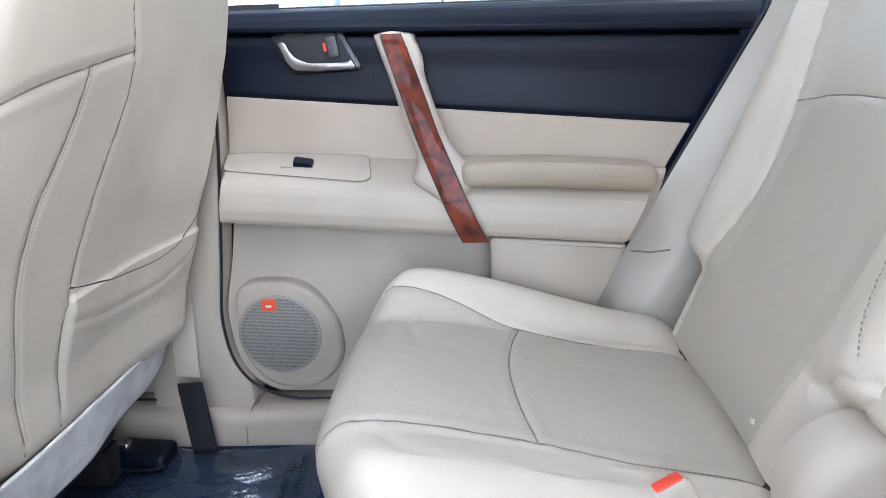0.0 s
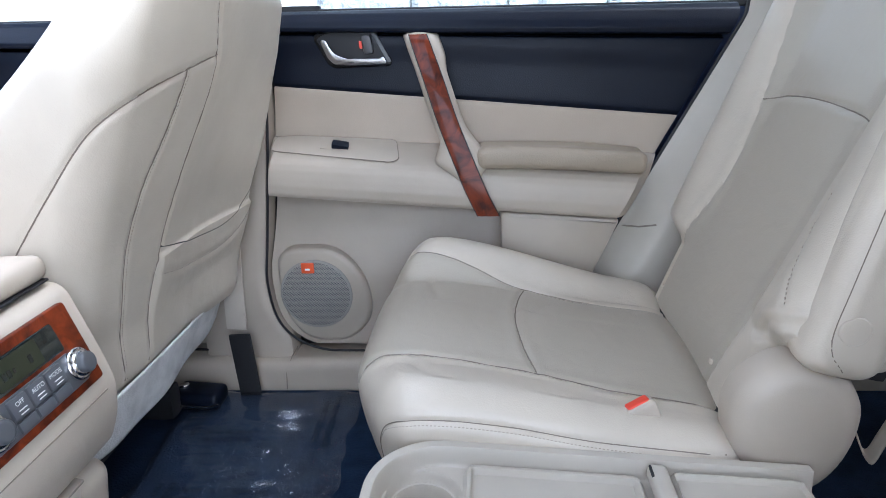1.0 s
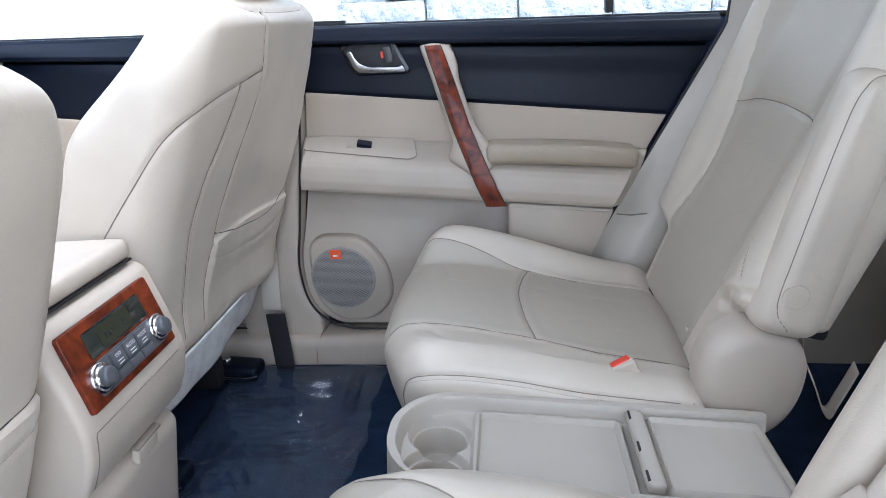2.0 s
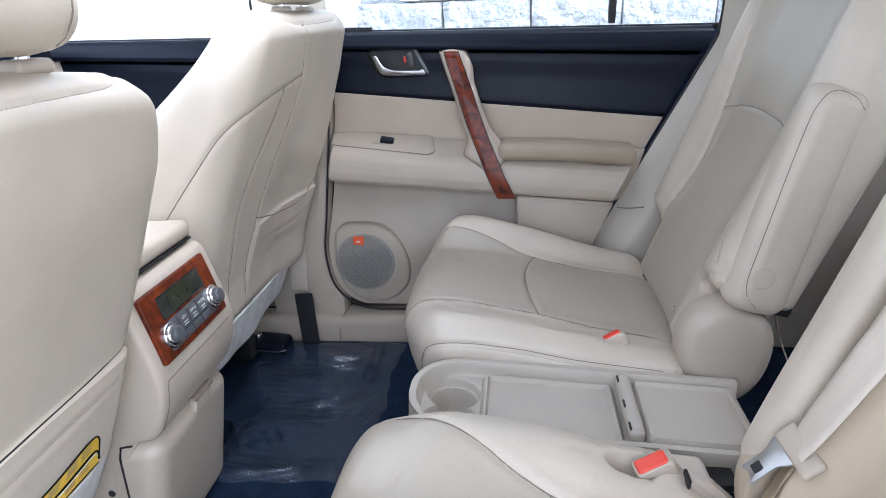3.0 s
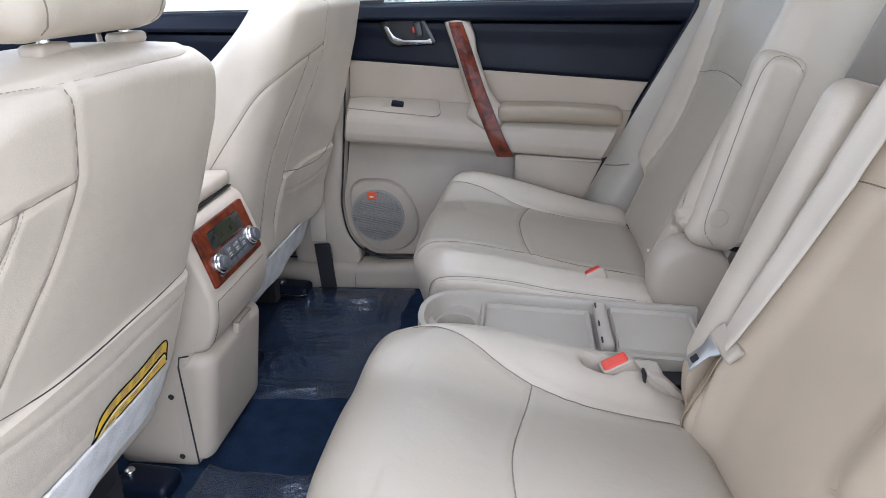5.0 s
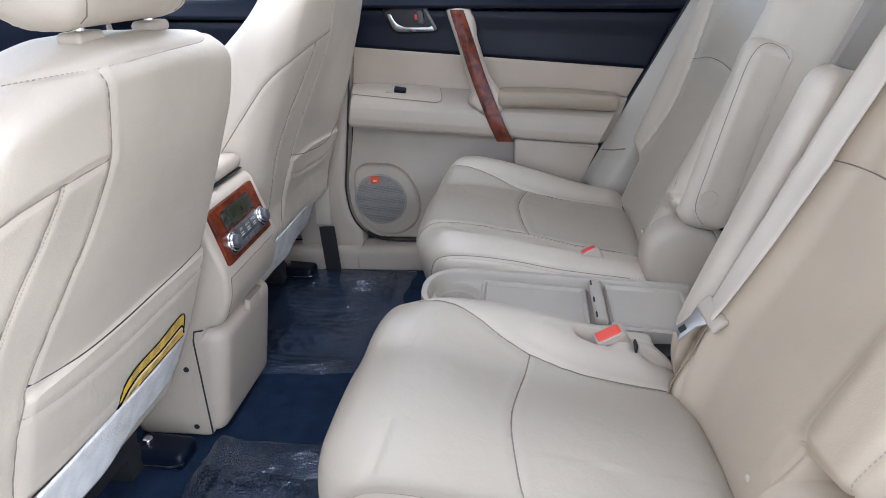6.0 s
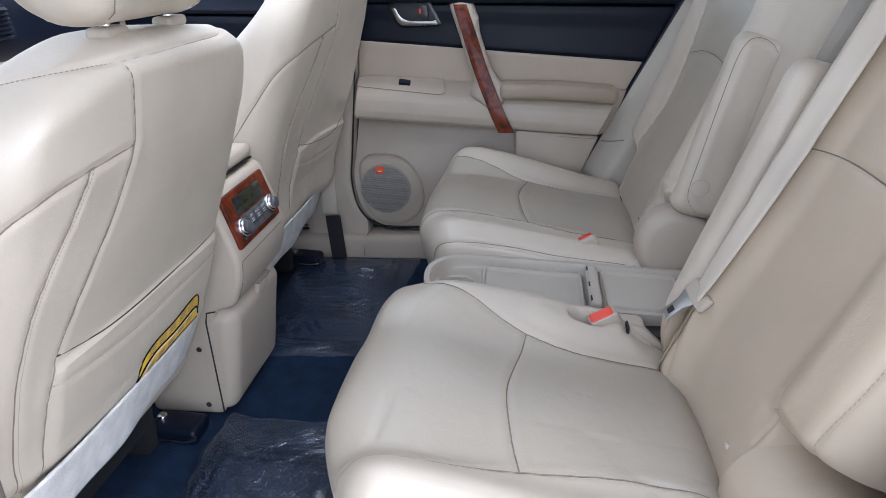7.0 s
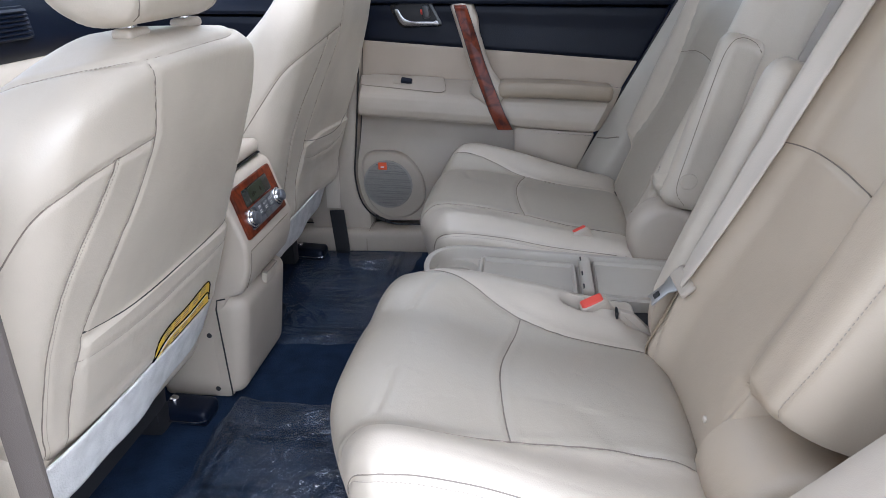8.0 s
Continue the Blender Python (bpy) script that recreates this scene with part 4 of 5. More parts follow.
    # headrest on two posts
    V, F = rbox((0.055, 0.132, 0.095), 0.05, 0.008)
    V[:, 1] *= 1 - 0.12 * sm(0.0, 0.095, V[:, 2])
    V[:, 0] += 0.02 * (V[:, 2] / 0.095) ** 2
    hp = pose(-0.284, c + 0.002, 0.922 - drop, 0, -8, 0)
    piping = [spline([(k * 0.112, 0.085), (k * 0.110, 0.03), (k * 0.104, -0.03), (k * 0.086, -0.092)]) for k in (-1, 1)]
    groove(V, F, [1, 2], (1, 0, -0.6), piping, 0.0022, 0.0034, 0.001)
    head = part("headrest", placed((V, F), hp), LEATHER, seat, "beige leather headrest")
    for line in piping:
        got = surface_line((V, F), [(1.0, p, q) for p, q in line], (-1, 0, 0), 2.0, -0.0002)
        part("seam", tube(placed((got, []), hp)[0], 0.0009), THREAD, head)
    for p in (-0.065, 0.065):
        part("post", tube([(-0.268, c + 0.026 + p, 0.80 - drop), (-0.272, c + 0.026 + p, 0.88 - drop)], 0.0065, 12), CHROME, head, "chrome headrest post")
        part("post_sleeve", placed(rbox((0.013, 0.023, 0.0065), 0.006, 0.004), pose(-0.268, c + 0.026 + p, 0.820 - drop)), PLASTIC, head)
    # cushion and base
    V, F = rbox((0.24, 0.25, 0.09), 0.06, 0.02)
    part("cushion", placed((V, F), pose(-0.66, c, 0.30 - drop, 0, 6, 0)), LEATHER, seat)
    V, F = rbox((0.2, 0.19, 0.05), 0.02, 0.03)
    part("seat_base", placed((V, F), pose(-0.70, c, 0.13 - drop / 2)), RUBBER, seat)
    for yy in (-0.17, 0.17):
        V, F = rbox((0.17, 0.022, 0.035), 0.008, 0.02)
        rail = part("floor_rail", placed((V, F), pose(-0.68, c + yy, 0.04)), RUBBER, seat)
        part("rail_end", placed(rbox((0.050, 0.032, 0.018), 0.012, 0.006), pose(-0.485, c + yy * 1.1 + 0.03, 0.022, 0, 4, 0)), BLACK, rail, "black plastic end of the seat rail")
        lip = spline([(-0.540, -0.010, 0.045), (-0.537, -0.026, 0.026), (-0.515, -0.036, 0.020), (-0.485, -0.036, 0.018), (-0.455, -0.034, 0.016), (-0.436, -0.028, 0.018)], 24)
        part("rail_lip", tube(lip + np.array([0, c + yy * 1.1 + 0.03, 0]), 0.0022), CHROME, rail, "bright metal lip of the rail cover")
        part("rail_bolt", placed(disc(0.010, 0.012, 0.003, 20), pose(-0.515, c + yy * 1.1 + 0.03, 0.038)), CHROME, rail)
    return seat


FAR_SEAMS = {
    "inner": [(-0.050, 0.797), (-0.035, 0.75), (-0.024, 0.71), (-0.020, 0.67), (-0.032, 0.62), (-0.047, 0.57), (-0.058, 0.51), (-0.066, 0.446), (-0.075, 0.40), (-0.075, 0.27)],
    "outer": [(-0.102, 0.698), (-0.112, 0.655), (-0.128, 0.61), (-0.147, 0.565), (-0.155, 0.51), (-0.153, 0.45), (-0.146, 0.38), (-0.136, 0.27)],
    "arc": [(0.075, -0.022, 0.711), (0.075, -0.10, 0.698), (0.07, -0.18, 0.681), (0.055, -0.225, 0.661)],
    "pocket": [(-0.066, 0.448), (-0.02, 0.436), (0.05, 0.424), (0.13, 0.418), (0.19, 0.432), (0.23, 0.455), (0.258, 0.475)],
    "hem": [(-0.072, 0.408), (-0.01, 0.392), (0.05, 0.382), (0.13, 0.378), (0.19, 0.392), (0.23, 0.414), (0.258, 0.434)]}
NEAR_SEAMS = {
    "inner": [(-0.077, 0.790), (-0.069, 0.75), (-0.064, 0.70), (-0.082, 0.634), (-0.110, 0.578), (-0.143, 0.506), (-0.160, 0.445), (-0.168, 0.37), (-0.170, 0.30)],
    "outer": [(-0.134, 0.697), (-0.152, 0.653), (-0.177, 0.602), (-0.196, 0.549), (-0.205, 0.475), (-0.206, 0.38), (-0.198, 0.30)],
    "arc": [(0.075, -0.064, 0.703), (0.075, -0.134, 0.697), (0.07, -0.19, 0.686), (0.05, -0.228, 0.668)],
    "pocket": [(-0.152, 0.478), (-0.075, 0.465), (0.027, 0.462), (0.13, 0.464), (0.21, 0.468), (0.262, 0.474)],
    "hem": [(-0.163, 0.442), (-0.086, 0.433), (0.02, 0.427), (0.13, 0.430), (0.21, 0.434), (0.262, 0.44)]}
front_seat(0.40, 0.0, FAR_SEAMS, 0.24, 0.0, 0.034, 0.62, "beige leather front passenger seat with a map pocket")
driver = front_seat(-0.375, 0.042, NEAR_SEAMS, 0.295, 0.045, 0.010, 0.0, "beige leather driver's seat with pocket and yellow label")


# ---- console between the front seats ----
def console():
    k = thing("centre_console", "beige plastic centre console with rear climate panel", "console")
    y0, y1 = -0.090, 0.145
    prof = [(-0.58, 0.0), (-0.425, 0.0), (-0.413, 0.10), (-0.402, 0.243), (-0.362, 0.252), (-0.342, 0.30), (-0.336, 0.345), (-0.348, 0.39), (-0.372, 0.464), (-0.384, 0.473), (-0.58, 0.473)]
    out = rounded(prof, 0.016, 4)
    V, F = plate(out, y1 - y0, 0.010, 4)
    # lay the x, z outline upright between y0 and y1
    V = np.stack([V[:, 0], y1 - V[:, 2], V[:, 1]], 1)
    part("body", (V, F), PLASTIC, k)
    edge = [(1.0, -0.074, 0.262 + 0.075 * i / 9) for i in range(10)] + [(1.0, -0.072 + 0.200 * i / 29, 0.341) for i in range(30)]
    part("panel_joint", tube(surface_line((V, F), edge, (-1, 0, 0), 2.0, -0.0002), 0.0008), THREAD, k)
    # lid on top
    V, F = rbox((0.112, 0.114, 0.015), 0.012, 0.006)
    part("lid", placed((V, F), pose(-0.494, 0.0275, 0.492, 0, -2, 0)), PLASTIC, k, "padded armrest lid")
    part("gap", placed(rbox((0.11, 0.108, 0.0018), 0.0012, 0.02), pose(-0.492, 0.0275, 0.4765, 0, -2, 0)), RUBBER, k)
    # lower cover
    V, F = rbox((0.043, 0.121, 0.118), 0.030, 0.006)
    V[:, 0] += 0.085 * V[:, 2] * (V[:, 0] + 0.043) / 0.043
    cov = part("rear_cover", placed((V, F), pose(-0.4225, 0.030, 0.124)), PLASTIC, k, "grey plastic rear cover")
    part("cover_joint", tube([(-0.400, -0.0915, 0.244), (-0.418, -0.0915, 0.240), (-0.423, -0.0915, 0.22), (-0.424, -0.0915, 0.01)], 0.0016), RUBBER, k)
    part("catch", placed(rbox((0.006, 0.026, 0.012), 0.003, 0.003), pose(-0.364, 0.045, 0.236, 0, 10, 0)), PLASTIC, cov)
    part("catch_slot", placed(rbox((0.006, 0.030, 0.0025), 0.0015, 0.003), pose(-0.360, 0.045, 0.2515, 0, 10, 0)), THREAD, cov)
    for xx, zz in ((-0.450, 0.157), (-0.455, 0.025)):
        part("screw", placed(disc(0.0055, 0.002, 0.001, 16), pose(xx, -0.0902, zz) @ XZ_IN), RUBBER, k, "small dark screw")
    # climate panel on its slope: local x across the car, local y up the slope
    u = Vector((-0.027, 0, 0.0945)).normalized()
    n = Vector((u.z, 0, -u.x))
    lay = Matrix(((0, u.x, n.x, -0.3565), (1, 0, 0, 0.027), (0, u.z, n.z, 0.409), (0, 0, 0, 1)))
    P = lambda mesh, dx, dy, dz: placed(mesh, lay @ pose(dx, dy, dz))
    frame_out = rounded([(-0.097, -0.050), (0.097, -0.050), (0.094, 0.050), (-0.094, 0.050)], 0.005)
    pan = part("wood_panel", P(plate(frame_out, 0.0065, 0.002, 3), 0, 0, 0.0025), WOOD, k, "glossy red burl wood panel")
    scr = part("display", P(plate(rounded([(-0.062, 0.004), (0.062, 0.004), (0.060, 0.038), (-0.060, 0.038)], 0.004), 0.002, 0.001), 0, 0, 0.0085), DISPLAY, pan, "green-black display")
    lcd = part("lcd", P(plate(rounded([(-0.036, 0.007), (0.030, 0.007), (0.030, 0.035), (-0.036, 0.035)], 0.002), 0.0004), 0, 0, 0.0106), DIGIT, scr, "olive green screen")
    for dx, wd, hg in ((-0.024, 0.005, 0.008), (-0.017, 0.005, 0.008), (-0.010, 0.003, 0.005), (0.014, 0.005, 0.009)):
        part("digit", P(plate([(-wd / 2, -hg / 2), (wd / 2, -hg / 2), (wd / 2, hg / 2), (-wd / 2, hg / 2)], 0.0003), dx, 0.019, 0.0111), DISPLAY, lcd)
    part("button_field", P(plate(rounded([(-0.075, -0.040), (0.075, -0.040), (0.07, 0.0), (-0.07, 0.0)], 0.006), 0.003, 0.001), 0, 0, 0.0085), STEEL_DARK, pan)
    for i, word in enumerate(("OFF", "AUTO", "MODE")):
        bx = -0.0275 + 0.0275 * i
        b = part("climate_button", P(rbox((0.0128, 0.0108, 0.003), 0.002, 0.003), bx, -0.0125, 0.0125), STEEL_DARK, pan)
        letters(word, 0.0068, lay @ pose(bx, -0.0085, 0.0158), WHITE, b)
        for q in (-0.0155, -0.0195):
            part("mark", P(plate([(-0.0055, -0.0006), (0.0055, -0.0006), (0.0055, 0.0006), (-0.0055, 0.0006)], 0.0003), bx, q, 0.0156), WHITE, b)
        part("climate_button", P(rbox((0.0128, 0.0058, 0.003), 0.002, 0.003), bx, -0.0312, 0.0122), STEEL_DARK, pan)
    for dx in (-0.066, 0.066):
        base = part("knob", P(disc(0.0190, 0.008, 0.003), dx, -0.018, 0.0085), CHROME, pan, "round chrome-ringed knob")
        part("knob_skirt", P(disc(0.0150, 0.0105, 0.004), dx, -0.018, 0.0095), CHROME, base)
        part("knob_cap", P(disc(0.0120, 0.0185, 0.0035), dx, -0.018, 0.0095), STEEL_DARK, base, "grey knob cap")
        for w in np.arange(12) * math.pi / 6:
            part("knob_tick", P(rbox((0.0005, 0.0015, 0.0004), 0.0003, 0.001), dx + 0.0170 * math.cos(w), -0.018 + 0.0170 * math.sin(w), 0.0166), GREY_BUTTON, base)
    return k


def letters(text, size, m, mat, parent):
    """Printed letters, flat, centred on m."""
    cu = bpy.data.curves.new("lettering", "FONT")
    cu.body, cu.size, cu.align_x, cu.align_y = text, size, "CENTER", "CENTER"
    tmp = new("lettering", cu)
    me = bpy.data.meshes.new_from_object(tmp.evaluated_get(bpy.context.evaluated_depsgraph_get()))
    bpy.data.objects.remove(tmp)
    me.materials.append(mat)
    me.transform(m)
    ob = new("lettering", me)
    ob.parent = parent
    return ob


console()


# ---- near belt ----
def near_belt(seat):
    b = thing("seat_belt", "tan seat belt with a metal tongue on the backrest", "seat belt")
    back = [o for o in seat.children if o.name.startswith("backrest")][0].data
    mesh = [v.co[:] for v in back.vertices], [tuple(p.vertices) for p in back.polygons]
    hang = spline([(-0.205, 0.20), (-0.208, 0.27), (-0.212, 0.36), (-0.222, 0.42), (-0.234, 0.55), (-0.243, 0.70), (-0.250, 0.82)], 48)

    def strip(name, dy, width, lift, z0, z1, flat, mat):
        rows_ = [surface_line(mesh, [(-1.0, y + dy + (j / 6 - 0.5) * width, z) for j in range(7)], (1, 0, 0), 2.0, -lift) for y, z in hang if z0 < z < z1]
        rows_ = [r for r in rows_ if len(r) == 7]
        for r in rows_:
            r[:, 0] = r[:, 0].min() * flat + r[:, 0] * (1 - flat) + 0.002 * np.cos(np.linspace(-3, 3, 7))
        V = np.vstack(rows_)
        F = [(i * 7 + j, i * 7 + j + 1, (i + 1) * 7 + j + 1, (i + 1) * 7 + j) for i in range(len(rows_) - 1) for j in range(6)]
        ob = part(name, (V, F), mat, b, "tan woven webbing")
        ob.modifiers.new("thick", "SOLIDIFY").thickness = 0.0016
    strip("webbing", 0.0, 0.046, 0.005, 0.366, 9, 0.45, WEBBING)
    # below the latch the same webbing goes browner, its shade put into colour
    strip("webbing", 0.0, 0.034, 0.0008, 0.20, 0.365, 0.0, WEBBING_SHADED)
    # latch plate in the plane of the backrest: local x outwards, local y up
    ex, ey = Vector((0.096, -0.99, -0.103)).normalized(), Vector((0.70, -0.02, 0.71))
    ey = (ey - ex * ey.dot(ex)).normalized()
    ez = ex.cross(ey)
    m = Matrix(((ex.x, ey.x, ez.x, 0.4300), (ex.y, ey.y, ez.y, -0.2200), (ex.z, ey.z, ez.z, 0.3775), (0, 0, 0, 1))) @ Matrix.Scale(0.86, 4)
    part("latch", placed(rbox((0.038, 0.0155, 0.0055), 0.005, 0.004), m), PLASTIC, b, "beige plastic latch plate")
    tongue = rounded([(-0.015, -0.064), (-0.006, -0.059), (0.006, -0.059), (0.015, -0.064), (0.015, -0.024), (0.024, -0.010), (0.024, 0.0), (-0.024, 0.0), (-0.024, -0.010), (-0.015, -0.024)], 0.004)
    part("tongue", placed(plate(tongue, 0.003, 0.001), m @ pose(-0.012, -0.008, -0.001, 0, 0, 0)), STEEL, b, "shiny metal tongue")
    part("tongue_hole", placed(plate(rounded([(-0.007, -0.052), (0.007, -0.052), (0.007, -0.039), (-0.007, -0.039)], 0.002), 0.0006), m @ pose(-0.012, -0.008, 0.0021)), RUBBER, b)
    return b


near_belt(near_seat)


# ---- floor films ----
def film(x0, x1, y0, y1, label, seed, fans, rows):
    """A sheet of film; fans: creases that spread from a middle: x, y, angle, length, spread, count, height."""
    rnd = np.random.RandomState(seed)
    ph = rnd.rand(12) * 6.28
    creases = []
    for cx, cy, ang, length, spread, count, high in fans:
        for i in range(count):
            f = (i + rnd.rand() * 0.8) / count - 0.5
            a = radians(ang + 26 * f + rnd.uniform(-7, 7))
            side = radians(ang + 90)
            creases.append((cx + math.cos(side) * spread * f + rnd.uniform(-0.02, 0.02), cy + math.sin(side) * spread * f, a, length * rnd.uniform(0.35, 1.0), high * rnd.uniform(0.4, 1.1), rnd.uniform(-2.5, 2.5), rnd.uniform(0.0028, 0.0055)))

    def fn(u, v):
        x, y = x0 + (x1 - x0) * u, y0 + (y1 - y0) * v
        wave = np.sin(21 * x + ph[0] + 2.0 * np.sin(13 * y + ph[1])) + np.sin(27 * y + 12 * x + ph[2] + 1.6 * np.sin(15 * x))
        ridge = np.array([noise.turbulence(Vector((p * 9, q * 8, seed)), 3, True) for p, q in zip(x, y)])
        z = 0.008 + 0.0014 * wave + 0.004 * (np.clip(ridge, 0, 1) - 0.4)
        for cx, cy, a, length, high, bend, width in creases:
            along, across = (x - cx) * math.cos(a) + (y - cy) * math.sin(a), -(x - cx) * math.sin(a) + (y - cy) * math.cos(a)
            across = across - bend * along ** 2
            z = z + high * np.exp(-(across / width) ** 2) * sm(0.5, 0.3, np.abs(along) / length)
        rim = sm(0.0, 0.02, u) * sm(1.0, 0.98, u) * sm(0.0, 0.02, v) * sm(1.0, 0.98, v)
        z = np.maximum(0.005 + (z - 0.005) * (0.3 + 0.7 * rim), 0.004)
        return x + 0.006 * np.sin(23 * y + ph[4]) + 0.003 * np.sin(71 * y), y + 0.006 * np.sin(19 * x + ph[5]) + 0.004 * np.sin(53 * x + ph[6]), z
    f = part("floor_film", grid(230, 270, fn), FILM, None)
    tagged(f, label, "plastic film", "films on the floor")
    for text, px, py, turn, size in rows:
        letters(text, size, pose(px, py, 0.0155, 0, 0, turn), INK, f)
    return f


LINE_1, LINE_2 = "DEALER MUST REMOVE", "PROTECTIVE COVER"
film(-0.50, -0.145, 0.125, 0.660, "crinkled clear plastic film on the far carpet", 3,
     [(-0.28, 0.54, 8, 0.13, 0.10, 9, 0.006), (-0.32, 0.45, 2, 0.09, 0.06, 5, 0.007), (-0.37, 0.25, -58, 0.15, 0.07, 4, 0.006),
      (-0.27, 0.37, 30, 0.12, 0.10, 4, 0.004), (-0.30, 0.145, 5, 0.16, 0.03, 3, 0.004), (-0.19, 0.33, 80, 0.12, 0.08, 3, 0.004), (-0.46, 0.61, 40, 0.07, 0.03, 3, 0.006)],
     [(LINE_1, -0.452, 0.572, -88, 0.0165), (LINE_2, -0.474, 0.580, -88, 0.0165), ("DEALER MUST", -0.375, 0.500, 2, 0.0165), ("PROTECTIVE", -0.375, 0.478, 2, 0.0165),
      (LINE_1, -0.335, 0.338, -1, 0.0165), (LINE_2, -0.340, 0.315, -1, 0.0165), (LINE_1, -0.420, 0.270, -90, 0.0165), (LINE_2, -0.442, 0.278, -90, 0.0165),
      (LINE_1, -0.290, 0.178, 1, 0.0165), (LINE_2, -0.285, 0.156, 1, 0.0165), (LINE_1, -0.190, 0.545, -88, 0.0165), (LINE_2, -0.212, 0.550, -88, 0.0165), ("DEALER MUST", -0.355, 0.640, 0, 0.0165)])
film(-0.412, 0.02, -0.62, -0.095, "crinkled clear plastic film on the near carpet", 5,
     [(-0.29, -0.31, 62, 0.17, 0.16, 11, 0.006), (-0.20, -0.29, 40, 0.14, 0.12, 6, 0.006), (-0.28, -0.20, 25, 0.16, 0.06, 4, 0.004),
      (-0.22, -0.14, 20, 0.10, 0.05, 4, 0.004), (-0.15, -0.36, 75, 0.16, 0.10, 5, 0.005)],
     [(LINE_1, -0.366, -0.274, -88, 0.0165), (LINE_2, -0.389, -0.258, -88, 0.0165), (LINE_1, -0.262, -0.222, 177, 0.0165), (LINE_2, -0.262, -0.199, 177, 0.0165),
      (LINE_1, -0.285, -0.352, 0, 0.0165), (LINE_2, -0.285, -0.375, 0, 0.0165)])


# ---- yellow label, dashboard, near pillar and sill ----
def warning_label():
    lab = thing("warning_label", "yellow warning label below the driver's seat pocket", "label")
    back = [o for o in driver.children if o.name.startswith("backrest")][0].data
    mesh = [v.co[:] for v in back.vertices], [tuple(p.vertices) for p in back.polygons]

    low = lambda f: 0.262 + 0.026 * f + 0.006 * np.sin(f * 3.14)
    high = lambda f: low(f) + 0.050 * np.sqrt(np.clip(1 - (2 * f - 1) ** 16, 0.05, 1)) + 0.003 * np.sin(9 * f)

    def on_back(f, g, lift):
        return surface_line(mesh, [(1.0, -0.360 + 0.180 * a, low(a) + (high(a) - low(a)) * b) for a, b in zip(f, g)], (-1, 0, 0), 2.0, -lift)
    f, g = np.meshgrid(np.linspace(0.0, 1, 28), np.linspace(0, 1, 10), indexing="ij")
    faces = [(i * 10 + j, (i + 1) * 10 + j, (i + 1) * 10 + j + 1, i * 10 + j + 1) for i in range(27) for j in range(9)]
    sheet = part("sheet", (on_back(f.ravel(), g.ravel(), 0.0015), faces), YELLOW, lab)
    k = np.linspace(0.0, 1, 40)
    part("border", tube(on_back(k, 0 * k + 0.98, 0.002), 0.0011), INK, sheet, "dark border line")
    part("border", tube(on_back(k, 0 * k + 0.02, 0.002), 0.0008), INK, sheet, "dark border line")
    part("fold", tube(on_back(k, 0.50 + 0.06 * np.sin(7 * k), 0.002), 0.0016), INK, sheet, "dark fold line")
    part("fold", tube(on_back(k, 0.40 + 0.06 * np.sin(7 * k), 0.002), 0.0007), WHITE, sheet, "pale fold line")
    for row in (0.2, 0.28, 0.66, 0.76, 0.86):
        for w0 in (0.16, 0.32, 0.47, 0.64, 0.78):
            q = np.linspace(w0, w0 + 0.10, 6)
            part("print_bar", tube(on_back(q, 0 * q + row, 0.0018), 0.0006, 4), THREAD, sheet)


warning_label()


def dashboard():
    d = thing("dashboard", "black and tan dashboard with an air vent", "dashboard")
    V, F = rbox((0.24, 0.70, 0.09), 0.06, 0.02)
    part("upper_pad", placed((V, F), pose(-1.18, 0, 0.74)), BLACK, d)
    V, F = rbox((0.22, 0.70, 0.12), 0.05, 0.02)
    part("lower_pad", placed((V, F), pose(-1.17, 0, 0.56)), LEATHER, d)
    fr = rounded([(-0.10, -0.035), (0.10, -0.035), (0.09, 0.035), (-0.09, 0.035)], 0.012)
    lay = Matrix(((0, 0, 1, -0.94), (1, 0, 0, 0.16), (0, 1, 0, 0.745), (0, 0, 0, 1)))
    vent = part("air_vent", placed(plate(fr, 0.01, 0.004), lay), BLACK, d)
    for i in range(7):
        part("slat", placed(rbox((0.085, 0.0022, 0.008), 0.0015, 0.01), lay @ pose(0, -0.027 + 0.009 * i, 0.010, 35, 0, 0)), BLACK, vent)
    return d


dashboard()

V, F = rbox((0.05, 0.03, 0.55), 0.02, 0.012)
near_pillar = part("pillar_near", placed((V, F), pose(-0.366, -0.745, 0.50, 0, 3, 0)), PLASTIC)
tagged(near_pillar, "beige plastic trim of the near door pillar", "pillar", kind="structure")
slab("sill_near", -0.5, 0.6, -0.80, -0.68, -0.06, 0.05, PLASTIC, "beige plastic sill of the open door", "sill")
V, F = rbox((0.014, 0.03, 0.42), 0.010, 0.012)
arch = part("arch_near", placed((V, F), pose(0.446, -0.735, 0.447, 0, 39, 0)), PLASTIC)
tagged(arch, "beige plastic trim over the near wheel arch", "wheel arch trim", kind="structure")
V, F = rbox((0.115, 0.02, 0.42), 0.015, 0.012)
skin = part("quarter_skin", placed((V, F), pose(0.542, -0.768, 0.369, 0, 39, 0)), PAINT)
tagged(skin, "dark blue painted edge of the rear quarter", "body side", kind="structure")
# the strap's taupe is darkened to hold the shade beside the pillar
strap = part("near_belt", placed(rbox((0.018, 0.003, 0.35), 0.002, 0.02), pose(-0.296, -0.705, 0.45, 0, 4, 0)), BELT_SHADED)
tagged(strap, "taupe belt hanging beside the near door pillar, darkened for shade", "seat belt", kind="structure")


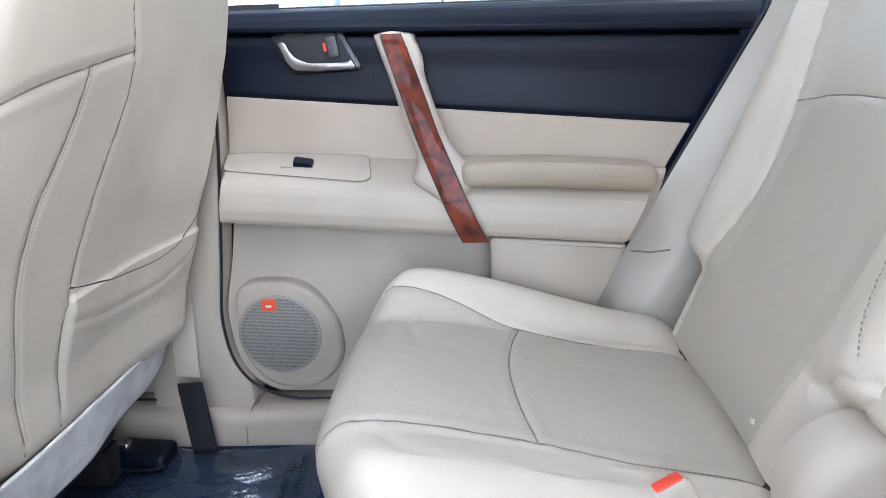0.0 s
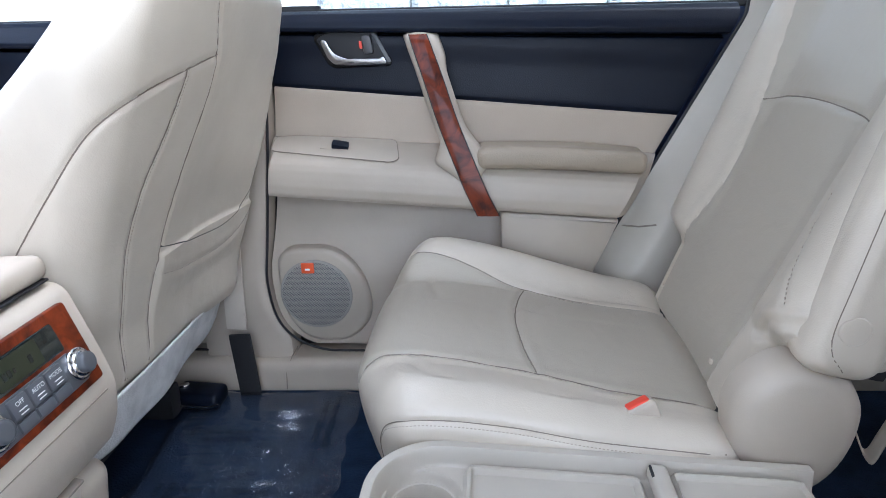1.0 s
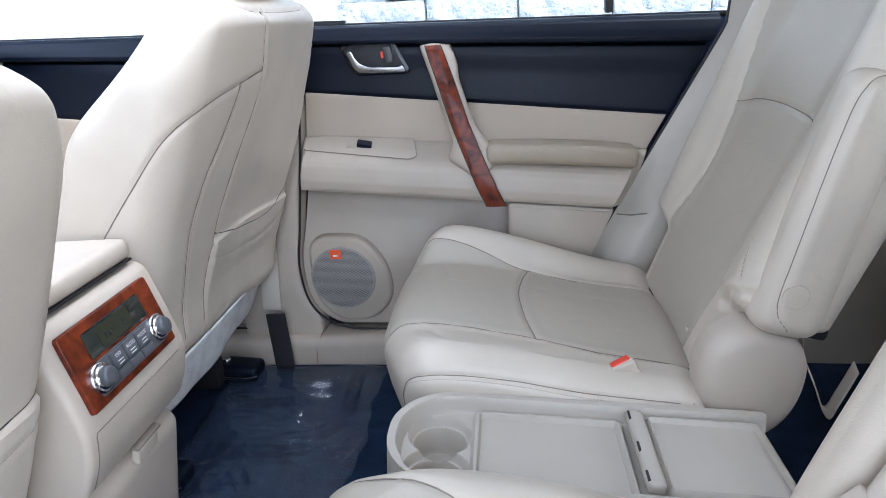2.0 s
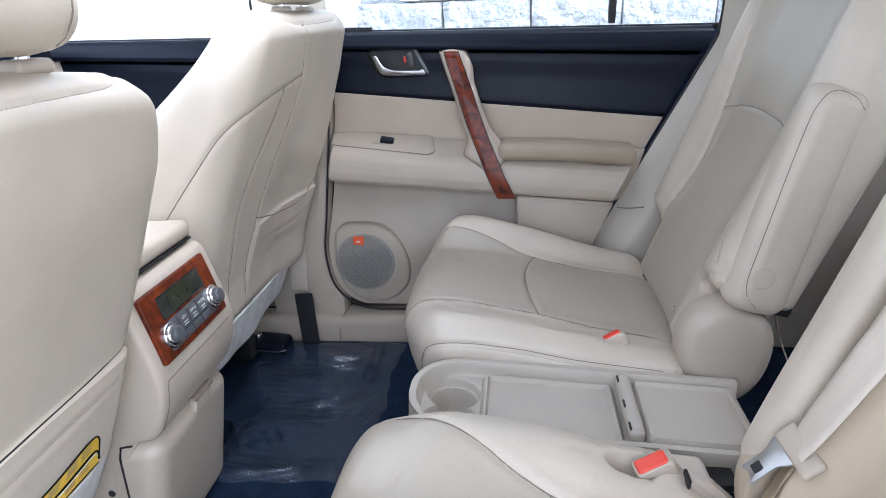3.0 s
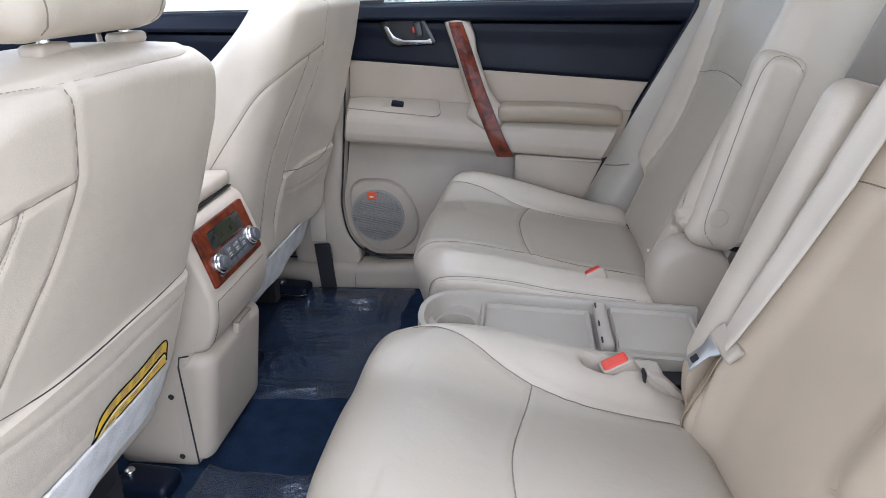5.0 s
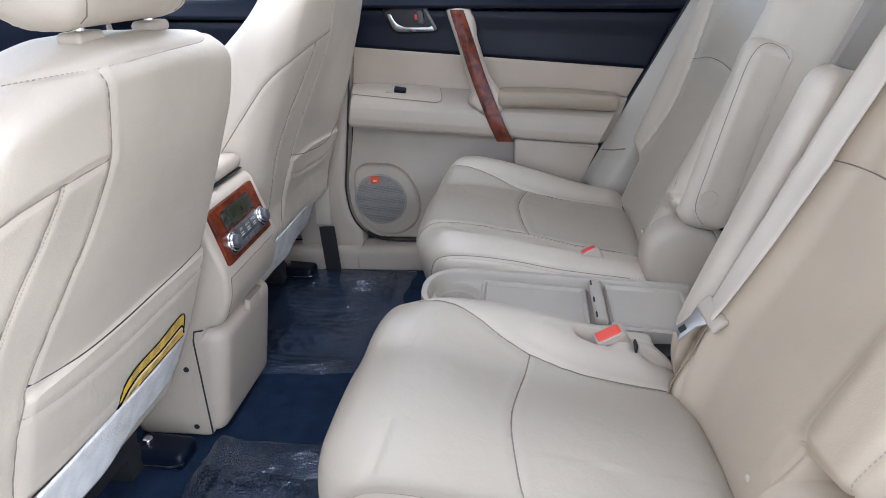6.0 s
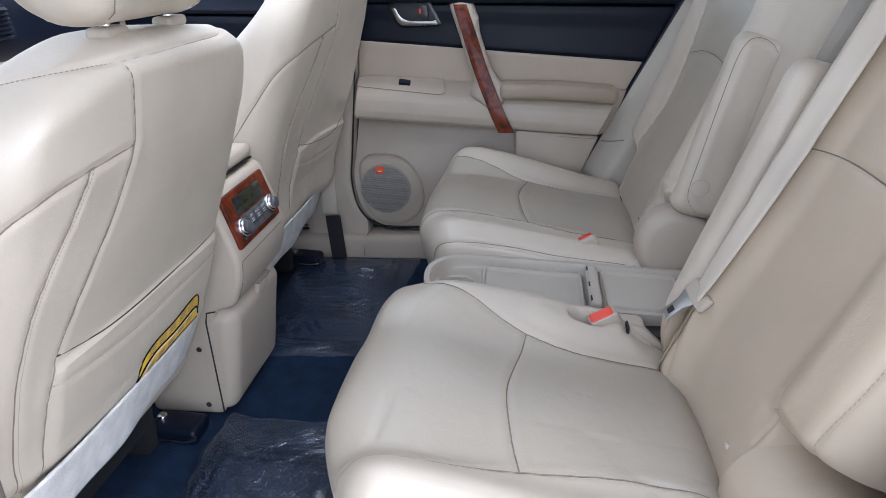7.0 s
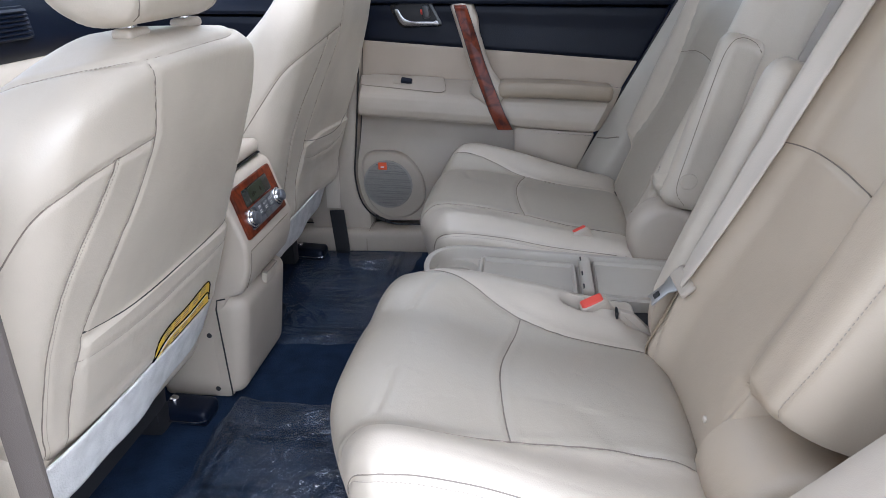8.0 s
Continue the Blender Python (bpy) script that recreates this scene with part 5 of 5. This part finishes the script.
# ---- third row behind the seats ----
def third_row():
    r = thing("third_row_seat", "third-row bench with its shade put into dark colours", "car seat")
    # black cushions and deep tan backs carry the shade of the dim rear
    for yy in (-0.33, 0.33):
        V, F = rbox((0.22, 0.30, 0.09), 0.05, 0.02)
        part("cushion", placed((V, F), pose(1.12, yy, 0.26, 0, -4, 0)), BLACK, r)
        V, F = rbox((0.07, 0.30, 0.28), 0.05, 0.02)
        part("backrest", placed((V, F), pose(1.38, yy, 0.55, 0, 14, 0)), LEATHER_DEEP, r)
    part("seat_base", placed(rbox((0.2, 0.55, 0.09), 0.03, 0.04), pose(1.14, 0, 0.09)), RUBBER, r)
    return r


third_row()
loop = thing("belt_loop", "pale belt strap hanging behind the far seat", "seat belt")
path = spline([(0.625, 0.345, 0.255), (0.64, 0.36, 0.21), (0.655, 0.335, 0.165), (0.66, 0.30, 0.135), (0.675, 0.30, 0.165), (0.70, 0.31, 0.215)], 30)
V, F = grid(30, 5, lambda u, v: (np.interp(u, np.linspace(0, 1, 30), path[:, 0]), np.interp(u, np.linspace(0, 1, 30), path[:, 1]) + 0.02 * (v - 0.5), np.interp(u, np.linspace(0, 1, 30), path[:, 2]) + 0.012 * (v - 0.5)))
part("webbing", (V, F), WEBBING, loop).modifiers.new("thick", "SOLIDIFY").thickness = 0.002


# ---- outdoors ----
ground = part("ground", grid(3, 3, lambda u, v: (-80 + 160 * u, -80 + 160 * v, -0.45 + 0 * u)), ASPHALT)
tagged(ground, "grey asphalt parking ground", "ground", kind="structure")
wall = thing("block_wall", "grey split-face stone block wall beside the car", "wall", kind="structure")
part("core", placed(rbox((3.2, 0.1, 1.1), 0.01, 1.0), pose(2.6, 2.5, 0.65)), STONE, wall)
V0, F0 = rbox((0.198, 0.06, 0.098), 0.012, 0.03)
blocks = []
for i in range(3):
    V = V0.copy()
    V[:, 1] += np.array([0.02 * noise.noise(Vector(v) * 14 + Vector((i * 9, 0, 0))) for v in V])
    me = bpy.data.meshes.new("stone_block")
    me.from_pydata([tuple(v) for v in V], [], F0)
    me.materials.append(STONE)
    blocks.append(me)
for r in range(8):
    for q in range(14):
        b = new("stone_block", blocks[(q * 7 + r * 5) % 3])
        b.parent, b.location = wall, (-0.4 + 0.4 * q + 0.2 * (r % 2), 2.36, 0.35 + 0.2 * r)
front_wall = part("rendered_wall", placed(rbox((4.0, 0.1, 1.6), 0.02, 0.5), pose(-4.95, 2.5, 1.15)), RENDERED)
tagged(front_wall, "sunlit white rendered wall beside the car", "wall", kind="structure")
